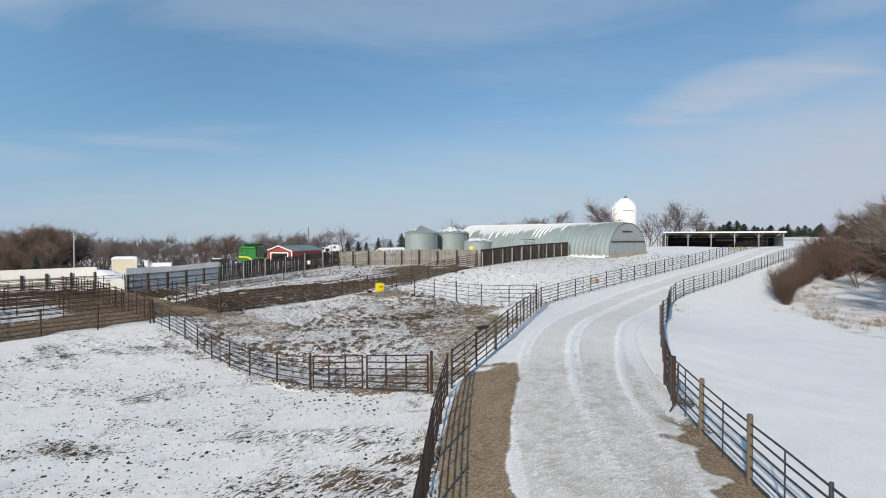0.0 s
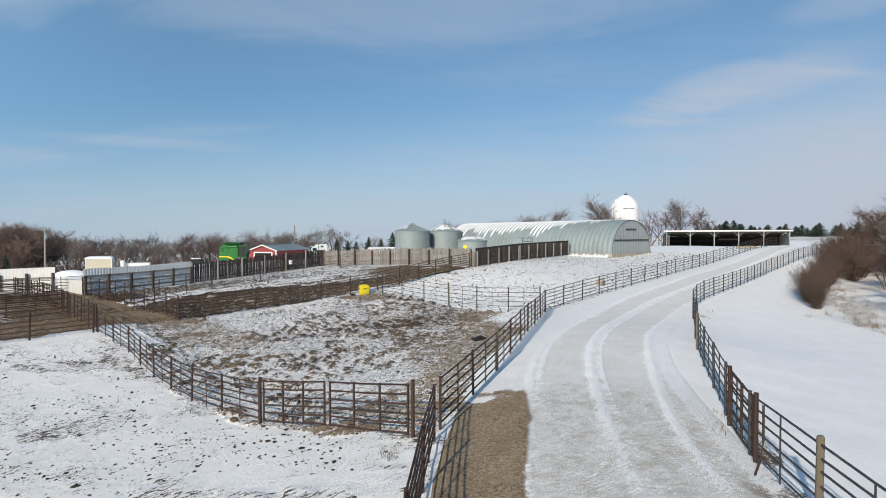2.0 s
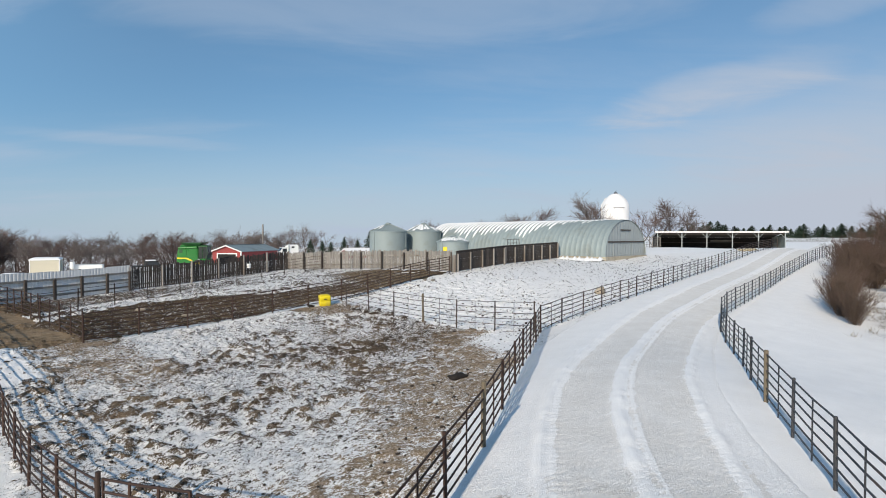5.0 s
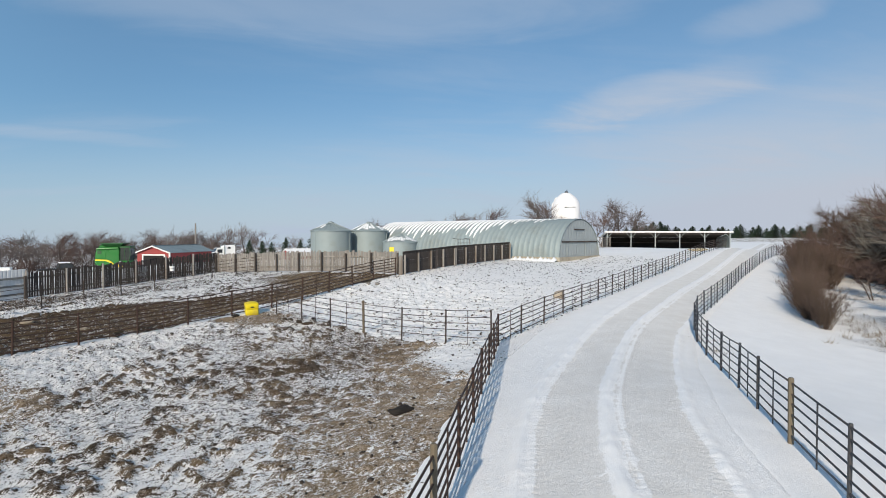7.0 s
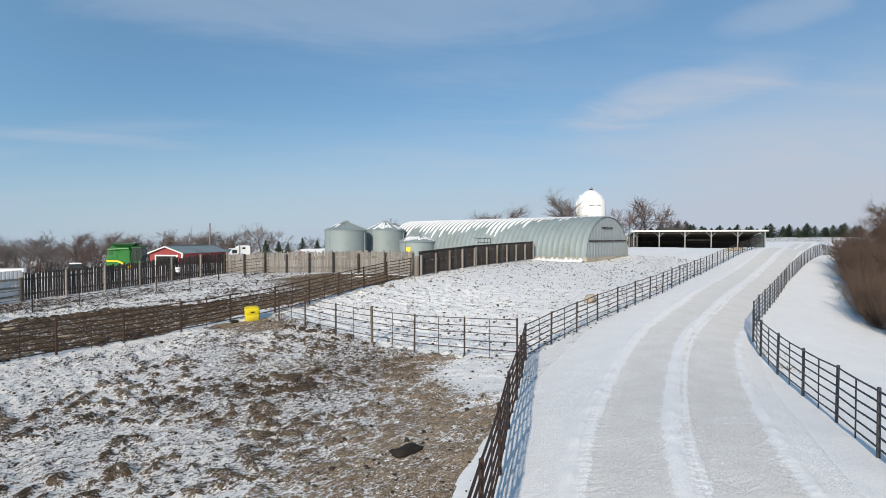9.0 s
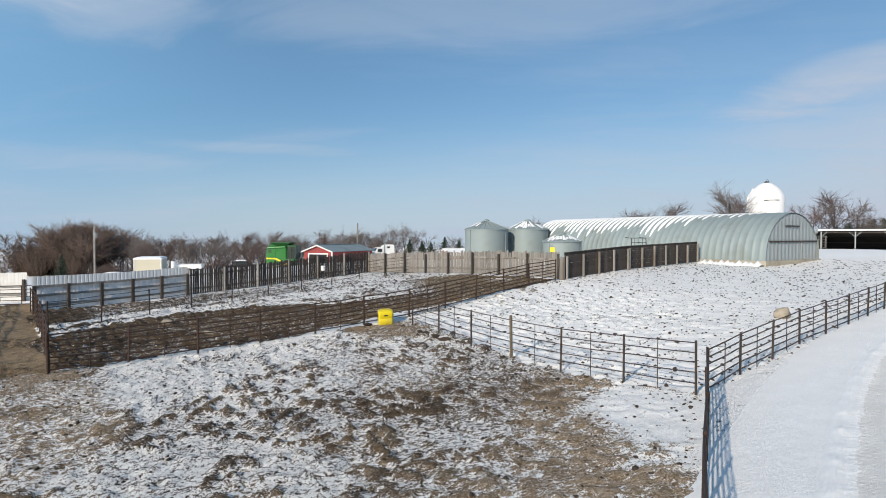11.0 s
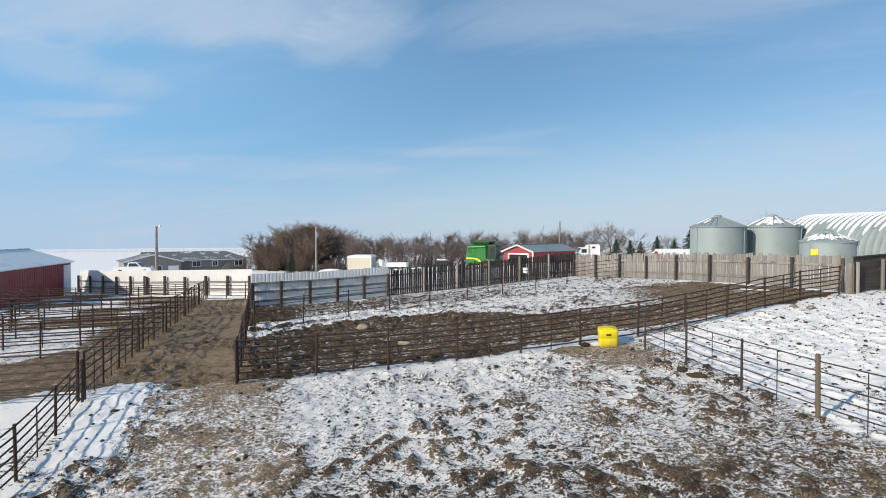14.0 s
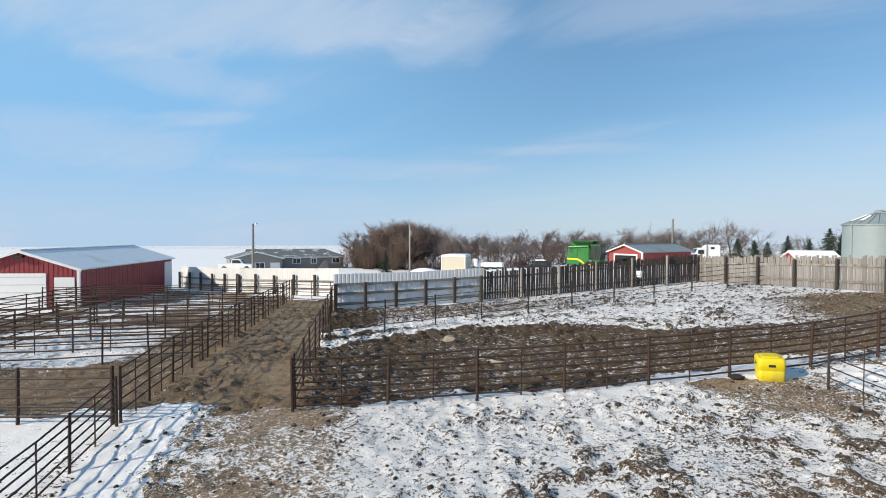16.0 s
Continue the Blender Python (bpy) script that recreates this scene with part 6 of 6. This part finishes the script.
# ---- trees and bushes ----
def limb(g, start, way, length, r0, r1, rng, bend=0.25, parts=4, sides=5, up=0.1):
    """A bent tapering limb; gives back its points."""
    p, d = Vector(start), Vector(way).normalized()
    pts = [p.copy()]
    for i in range(parts):
        d = (d + Vector((rng.uniform(-1, 1), rng.uniform(-1, 1), rng.uniform(-0.6, 1) * up * 3)) * bend * 0.5).normalized()
        p = p + d * (length / parts)
        pts.append(p.copy())
    g.tube(pts, [r0 + (r1 - r0) * i / parts for i in range(parts + 1)], sides, False)
    return pts


def twig(g, p, d, n, r):
    """One thin three-sided twig."""
    d = Vector(d).normalized()
    a = d.cross(Vector((0.3, 0.2, 0.9))).normalized()
    b = a.cross(d)
    k = len(g.v)
    g.v += [tuple(p + r * a), tuple(p - r * (0.5 * a + 0.87 * b)), tuple(p - r * (0.5 * a - 0.87 * b)), tuple(p + d * n)]
    g.f += [(k, k + 1, k + 3), (k + 1, k + 2, k + 3), (k + 2, k, k + 3)]


def spray(rng, d, wide):
    return (Vector(d) + Vector((rng.gauss(0, wide), rng.gauss(0, wide), rng.gauss(0.1, wide * 0.8)))).normalized()


def bare_tree(height, seed, spread=0.5, dense=1.0, stems=1, twig_r=0.012):
    """The wood and the fine twigs of a leafless tree."""
    rng = random.Random(seed)
    wood, fine = Geo(), Geo()
    for s in range(stems):
        lean = Vector((rng.gauss(0, 0.12), rng.gauss(0, 0.12), 1)) if stems == 1 else Vector((rng.gauss(0, 0.4), rng.gauss(0, 0.4), 1))
        r = height * 0.017 / math.sqrt(stems) + 0.02
        trunk = limb(wood, (rng.gauss(0, 0.1) * stems, rng.gauss(0, 0.1) * stems, -0.2), lean, height * 0.85, r, r * 0.15, rng, 0.12, 6, 6)
        for i in range(14 if stems == 1 else 8):
            f = 0.14 + 0.82 * rng.random()
            q = f * (len(trunk) - 1)
            a = trunk[int(q)].lerp(trunk[min(int(q) + 1, len(trunk) - 1)], q - int(q))
            t = rng.uniform(0, 2 * math.pi)
            n = height * (0.55 - 0.32 * f) * rng.uniform(0.65, 1.2)
            b1 = limb(wood, a, (math.cos(t) * spread * 1.3, math.sin(t) * spread * 1.3, 0.95), n, r * (0.4 - 0.22 * f), r * 0.06, rng, 0.2, 4, 4)
            for j in range(round(12 * dense)):
                h = rng.uniform(0.25, 1) * (len(b1) - 1)
                c = b1[int(h)].lerp(b1[min(int(h) + 1, len(b1) - 1)], h - int(h))
                d1 = (b1[-1] - b1[0]).normalized()
                b2 = limb(fine, c, spray(rng, d1, 0.7), n * rng.uniform(0.35, 0.75), twig_r * 1.3, twig_r * 0.5, rng, 0.3, 2, 3)
                for k in range(round(8 * dense)):
                    e = b2[rng.randrange(1, len(b2))].lerp(b2[rng.randrange(0, len(b2))], rng.random() * 0.5)
                    twig(fine, e, spray(rng, b2[-1] - b2[0], 0.6), height * rng.uniform(0.07, 0.17), twig_r * 0.7)
    return wood, fine


def tree_model(name, height, seed, label, twig_mat, spread=0.5, dense=1.0, stems=1, twig_r=0.012, group=""):
    ob = thing(name, pose(0, 0, 0), label, "tree", group)
    wood, fine = bare_tree(height, seed, spread, dense, stems, twig_r)
    part("trunk", wood, BARK, ob, "", True)
    part("crown", fine, twig_mat, ob, "fine leafless twigs")
    return ob


def bush_model(height, wide, seed, label, mat, count=70, group="", side=12, tips=8):
    rng = random.Random(seed)
    ob = thing("bush", pose(0, 0, 0), label, "bush", group)
    wood, fine = Geo(), Geo()
    for i in range(count):
        t, k = rng.uniform(0, 2 * math.pi), rng.random() ** 0.6
        way = Vector((math.cos(t) * k * wide / height * 0.75, math.sin(t) * k * wide / height * 0.75, 1))
        n = height * rng.uniform(0.6, 1.0) * (1 - 0.22 * k)
        s = limb(wood, (math.cos(t) * 0.35 * k, math.sin(t) * 0.35 * k, -0.15), way, n, 0.022, 0.006, rng, 0.6, 6, 3)
        for j in range(side):
            h = rng.uniform(0.15, 1) * (len(s) - 1)
            c = s[int(h)].lerp(s[min(int(h) + 1, len(s) - 1)], h - int(h))
            d = spray(rng, s[-1] - s[0], 0.9)
            e = rng.uniform(0.35, 1.05)
            twig(fine, c, d, e, 0.0085)
            for k2 in range(tips):
                twig(fine, c + d * (e * rng.random()), spray(rng, d, 0.8), rng.uniform(0.18, 0.5), 0.0065)
    part("stem_clump", wood, BUSHTWIG, ob)
    part("crown", fine, mat, ob, "dense fine twigs")
    return ob


def spruce_model(height, wide, seed, label, group=""):
    rng = random.Random(seed)
    ob = thing("spruce", pose(0, 0, 0), label, "conifer", group)
    part("trunk", Geo().tube([(0, 0, -0.2), (0, 0, height * 0.95)], [height * 0.025, 0.02], 6), BARK, ob)
    g = Geo()
    tiers = 17
    for i in range(tiers):
        f = i / (tiers - 1)
        z, r = height * (0.08 + 0.88 * f), wide * (1 - f) ** 0.85 + 0.08
        for j in range(15):
            t = rng.uniform(0, 2 * math.pi)
            n = r * rng.uniform(0.7, 1.15)
            c, s = math.cos(t), math.sin(t)
            for k in range(7):
                q = (k + rng.random()) / 7
                p = Vector((c * n * q, s * n * q, z - 0.22 * n * q + rng.uniform(-0.22, 0.22)))
                e = 0.1 + 0.26 * n * (1 - 0.6 * q)
                w = Vector((c + rng.gauss(0, 0.7), s + rng.gauss(0, 0.7), rng.gauss(-0.05, 0.35)))
                twig(g, p, w, e, 0.055 * e + 0.03)
    part("needles", g, NEEDLE, ob, "dark green needle boughs")
    return ob


def place(model, x, y, size, spin, z=None, sink=0.1, wide=1.0):
    m = pose(x, y, (land_at(x, y) if z is None else z) - sink, 0, 0, spin)
    ob = copy_thing(model, m)
    ob.scale = (size * wide, size * wide, size)
    return ob


def drop(model):
    for o in list(model.children_recursive) + [model]:
        bpy.data.objects.remove(o)


rng = random.Random(11)
row_label, group_row = "leafless shelterbelt tree with fine grey-brown twigs", "shelterbelt trees"
row = [tree_model("tree", 7.0, s, row_label, (TWIG, REDTWIG, TWIG)[s % 3], 0.55, 0.8, 1 + s % 2, 0.017, group_row) for s in range(6)]
thick_label = "leafless tree of a dense brown thicket"
thick = [tree_model("tree", 8.0, 30 + s, thick_label, BRUSHTWIG, 0.6, 1.0, 2, 0.026, "thicket trees") for s in range(3)]


def by_bearing(deg, r):
    """A place at a bearing from the y axis, clockwise, and a distance from the yard."""
    return 0.0 + r * math.sin(radians(deg)), 28 + r * math.cos(radians(deg))


# shelterbelt behind the yard
for i in range(62):
    b = -41 + 48 * (i + rng.uniform(-0.5, 0.5)) / 62
    if -14.5 < b < -4.0 and i % 3:
        continue
    r = rng.uniform(112, 150) if b > -26 else rng.uniform(104, 132)
    x, y = by_bearing(b, r)
    base = land_at(x, y)
    tall = ((6.6 if b < -27 else 7.7) + rng.uniform(-1.8, 1.3) + (1.6 if b > -1 else 0)) - base
    place(rng.choice(row), x, y, max(0.5, tall / 7.0), rng.uniform(0, 360), base, wide=rng.uniform(1.0, 1.4))
for i in range(70):
    b = -42 + 49 * (i + rng.uniform(-0.5, 0.5)) / 70
    x, y = by_bearing(b, rng.uniform(125, 160))
    if -15 < b < -3:
        continue
    base = land_at(x, y)
    place(rng.choice(row), x, y, max(0.4, (rng.uniform(5.2, 7.2) - base) / 7.0), rng.uniform(0, 360), base, wide=rng.uniform(1.0, 1.5))
# low tangle at the shelterbelt's foot
tangle = [bush_model(3.4, 4.2, 160 + s, "low grey-brown brush under the shelterbelt", (TWIG, REDTWIG)[s], 36, "shelterbelt brush", 8, 5) for s in range(2)]
for i in range(64):
    b = -43 + 50 * (i + rng.uniform(-0.5, 0.5)) / 64
    x, y = by_bearing(b, rng.uniform(104, 122))
    place(tangle[i % 2], x, y, rng.uniform(0.7, 1.15), rng.uniform(0, 360), wide=1.25)
for mdl in tangle:
    drop(mdl)
# thicket beside the house
for i in range(30):
    x, y = -86 + rng.uniform(-6.5, 6.5), 116 + rng.uniform(-6, 8)
    k = 1 - ((x + 84) / 9) ** 2
    place(rng.choice(thick), x, y, 0.5 + 0.68 * max(0.0, k) * rng.uniform(0.7, 1.1), rng.uniform(0, 360), wide=1.15)
thicket = [bush_model(5.0, 4.4, 60 + s, "dense brown brush at the thicket's edge", BRUSHTWIG, 46, "thicket brush", 9, 5) for s in range(2)]
for i in range(34):
    x, y = -86.5 + rng.uniform(-8.5, 8), 112 + rng.uniform(-4, 7)
    k = 1 - ((x + 86) / 11) ** 2
    place(thicket[i % 2], x, y, 0.62 + 0.85 * max(0.0, k) * rng.uniform(0.65, 1.1), rng.uniform(0, 360))
for mdl in thicket:
    drop(mdl)
for x, y, s in ((-75, 118, 1.15), (-71, 121, 1.05), (-101, 124, 0.8), (-70, 114, 0.8)):
    place(rng.choice(row), x, y, s * 0.95, rng.uniform(0, 360))
# trees behind the round-roofed barn
for x, y, top in ((25.6, 97.0, 12.9), (27.0, 99.5, 12.2), (24.0, 98.5, 11.6), (18.0, 111, 11.8), (20.5, 112, 12.0), (15.5, 110, 11.2), (44.5, 122, 13.6), (48.5, 124, 14.2), (52.0, 124, 12.6), (54.5, 126, 11.4), (41.5, 121, 12.0)):
    z = land_at(x, y)
    place(rng.choice(row), x, y, (top - 0.7 - z) / 6.6, rng.uniform(0, 360), z, wide=1.15)
for i in range(16):
    b = 6 + 12 * i / 16
    x, y = by_bearing(b, rng.uniform(120, 135))
    z = land_at(x, y)
    place(rng.choice(row), x, y, (rng.uniform(9.4, 11.0) - z) / 6.8, rng.uniform(0, 360), z)

# conifers
spruces = [spruce_model(5.0, 1.8, 70 + s, "young dark green spruce beyond the windbreak", "spruces") for s in range(3)]
for i, (x, y, h) in enumerate([(-30.4, 162, 5.4), (-27.6, 164, 5.2), (-25.0, 163, 5.0), (-21.4, 163, 5.9), (-17.6, 162, 5.4), (-14.0, 158, 7.0), (-12.2, 160, 6.4)]):
    x, y = -2.5 + 0.78 * (x + 2.5), 29 + 0.78 * (y - 29)
    place(spruces[i % 3], x, y, (h + 0.9 - land_at(x, y)) / 5.0, 47 * i, wide=1.25)
place(spruces[0], -73.8, 101.0, 0.8, 20)
place(spruces[1], -89.5, 113.5, 0.62, 80, wide=2.2)
for i in range(56):
    b = 26 + 24 * (i + rng.uniform(-0.5, 0.5)) / 56
    r = rng.uniform(235, 300)
    x, y = by_bearing(b, r)
    z = land_at(x, y)
    mound = 2.5 * math.exp(-((b - 28.5) / 1.8) ** 2)
    place(rng.choice(spruces), x, y, (rng.uniform(3.6, 5.4) + mound) / 5.0, rng.uniform(0, 360), z, wide=rng.uniform(1.8, 2.8))

# hedge and trees across the lane
hedge_label = "tall leafless bush with dense brown twigs"
bushes = [bush_model(4.8, 3.0, 90 + s, hedge_label, (BUSHTWIG, REDTWIG)[s % 2], 62, "hedge bushes", 10, 6) for s in range(3)]
hedge = [(24.2, 43.2, 0.58), (24.9, 44.3, 0.5), (25.2, 45.4, 0.62)] + [(25.6 + 0.86 * i + rng.uniform(-0.3, 0.3), 46.3 + 1.05 * i + rng.uniform(-0.3, 0.3), min(0.85, 0.6 + 0.015 * i) * rng.uniform(0.8, 1.1)) for i in range(24)]
hedge += [(31.6 + 1.9 * i + rng.uniform(-0.6, 0.6), 51.0 + 2.3 * i + rng.uniform(-0.8, 0.8), rng.uniform(0.75, 0.95)) for i in range(3, 7)]
hedge += [(x, y, rng.uniform(1.15, 1.35)) for x, y in ((42, 63), (44, 60.5), (46, 64.5), (47, 59), (49, 62.5), (44.5, 67.5), (48, 68), (50.5, 58))]
for i, (x, y, s) in enumerate(hedge):
    place(bushes[i % 3], x, y, s, 61 * i + 10, wide=rng.uniform(0.85, 1.1))
scrub = [tree_model("tree", 7.6, 120 + s, "leafless scrub tree with tangled grey-brown twigs", (REDTWIG, BUSHTWIG, FROSTTWIG)[s], 0.7, 1.2, 2, 0.017, "scrub trees") for s in range(3)]
# the last four bushes are out of view, with the shading trees
for i, (x, y, s) in enumerate([(43.0, 58.0, 0.7), (46.0, 59.5, 0.8), (44.5, 62.5, 0.85), (48.0, 62.0, 0.95), (51.0, 66.0, 0.95), (46.0, 55.0, 0.9), (49.5, 57.0, 1.0), (47.5, 50.0, 0.9), (52.0, 61.0, 1.0), (32.6, 38.4, 0.8), (36.2, 42.2, 0.9), (39.0, 46.4, 0.9), (41.6, 50.2, 0.9)]):
    place(bushes[(i + 1) % 3], x, y, s, 53 * i, wide=1.5)
# from (30.5, 37.5) on: unseen trees, added to cast shade on the bank
for i, (x, y, h) in enumerate([(36.2, 53.0, 3.2), (45.7, 63.6, 7.6), (43.8, 59.8, 6.6), (48.3, 64.4, 8.2), (46.5, 59.5, 8.2), (49.0, 63.5, 7.6), (50.5, 68.0, 7.8), (47.5, 55.5, 8.4), (52.0, 67.0, 7.4), (50.0, 59.5, 9.2), (46.8, 67.0, 6.2), (52.5, 63.0, 8.8), (44.5, 50.5, 7.6), (30.5, 37.5, 7.0), (33.2, 40.0, 7.6), (35.2, 43.0, 7.6), (37.4, 45.2, 8.0), (40.0, 49.0, 8.0), (42.5, 52.5, 8.0), (36.5, 40.0, 8.2), (32.0, 34.5, 7.2)]):
    place(scrub[i % 3], x, y, h / 7.6, 37 * i, wide=1.15)

for mdl in row + thick + spruces + bushes + scrub:
    drop(mdl)


# ---- stuff on the ground ----
def grass_tufts():
    rg = random.Random(5)
    g = Geo()
    spots = []
    for i in range(60):
        t = rg.random()
        x, y = 23.0 + 8 * t + rg.gauss(0, 0.9) + 0.5, 39 + 14 * t + rg.gauss(0, 0.9)
        spots.append((x, y, 1.0))
    for i in range(26):
        spots.append((rg.uniform(26, 34), rg.uniform(38, 48), 0.7))
    for cx, cy, many in ((23.5, 38.0, 7), (24.2, 38.1, 9), (23.3, 35.0, 8), (25.6, 36.8, 16), (27.3, 37.6, 22), (26.2, 35.0, 18), (28.6, 36.6, 22), (27.8, 33.8, 14)):
        for k in range(many):
            spots.append((cx + rg.gauss(0, 0.55), cy + rg.gauss(0, 0.4), 1.1))
    for x, y in ((6.9, 18.6), (7.0, 19.6), (0.1, 16.0), (-0.5, 12.5), (-1.6, 15.0), (13.8, 36.5), (14.4, 38.2), (-0.9, 18.6)):
        for k in range(4):
            spots.append((x + rg.gauss(0, 0.25), y + rg.gauss(0, 0.4), 0.5))
    for x, y, s in spots:
        z = land_at(x, y)
        for k in range(rg.randrange(7, 16)):
            p = Vector((x + rg.gauss(0, 0.13), y + rg.gauss(0, 0.13), z - 0.02))
            twig(g, p, (rg.gauss(0, 0.45), rg.gauss(0, 0.45), 1), s * rg.uniform(0.12, 0.5), 0.009)
    ob = new("dry_grass", g.mesh("dry_grass", STRAW))
    tagged(ob, "dry straw-coloured grass tufts sticking out of the snow", "grass", kind="stuff")


def clods():
    """Frozen mud lumps scattered in the pens and the field."""
    rg = np.random.RandomState(7)
    n = 66000
    x, y = rg.uniform(-30, 30, n), rg.uniform(12, 76, n)
    a, f, b = inside(x, y, PEN_A), inside(x, y, FIELD), inside(x, y, PEN_B)
    d, side, along = line_distance(x, y, ROAD_LINE)
    left = (side < 0) & (d > 4) & ~a & ~f & ~b & (y < 34) & (x > -22)
    patch = layered(x, y * 1.6 + x * 0.5, 4.0, 21)
    keep = rg.uniform(0, 1, n)
    use = (a & (keep < 0.4)) | (f & (keep < 0.6)) | (b & (keep < 0.95)) | (left & (keep < 0.8) & (patch > 0.48))
    x, y = x[use], y[use]
    size = np.abs(rg.normal(0, 1, len(x))) * 0.022 + 0.011
    size = np.where(left[use], size * 0.7, size * 0.85)
    high = relief(x, y)[0]
    z = land(x, y) + high
    t = (1 + 5 ** 0.5) / 2
    ico = np.array([(-1, t, 0), (1, t, 0), (-1, -t, 0), (1, -t, 0), (0, -1, t), (0, 1, t), (0, -1, -t), (0, 1, -t), (t, 0, -1), (t, 0, 1), (-t, 0, -1), (-t, 0, 1)], float) / 1.9
    faces = np.array([(0, 11, 5), (0, 5, 1), (0, 1, 7), (0, 7, 10), (0, 10, 11), (1, 5, 9), (5, 11, 4), (11, 10, 2), (10, 7, 6), (7, 1, 8), (3, 9, 4), (3, 4, 2), (3, 2, 6), (3, 6, 8), (3, 8, 9), (4, 9, 5), (2, 4, 11), (6, 2, 10), (8, 6, 7), (9, 8, 1)])
    m = len(x)
    v = ico[None] * (size[:, None, None] * rg.uniform(0.6, 1.45, (m, 12, 1))) * np.stack([rg.uniform(0.8, 1.7, m), rg.uniform(0.8, 1.7, m), rg.uniform(0.5, 0.95, m)], -1)[:, None]
    v = v + np.stack([x, y, z + size * 0.15], -1)[:, None]
    me = bpy.data.meshes.new("clods")
    fs = (faces[None] + 12 * np.arange(m)[:, None, None]).reshape(-1, 3)
    me.vertices.add(12 * m)
    me.vertices.foreach_set("co", v.ravel())
    me.loops.add(fs.size)
    me.loops.foreach_set("vertex_index", fs.ravel())
    me.polygons.add(len(fs))
    me.polygons.foreach_set("loop_start", np.arange(len(fs)) * 3)
    me.update(calc_edges=True)
    me.materials.append(CLOD)
    tagged(new("frozen_clods", me), "scattered frozen mud clods", "clods", kind="stuff")


CLOD = material("frozen_mud", (0.045, 0.032, 0.023), 0.95, 0, 0.55, 0.9, 30, 0.5, 0.02)
grass_tufts()
clods()
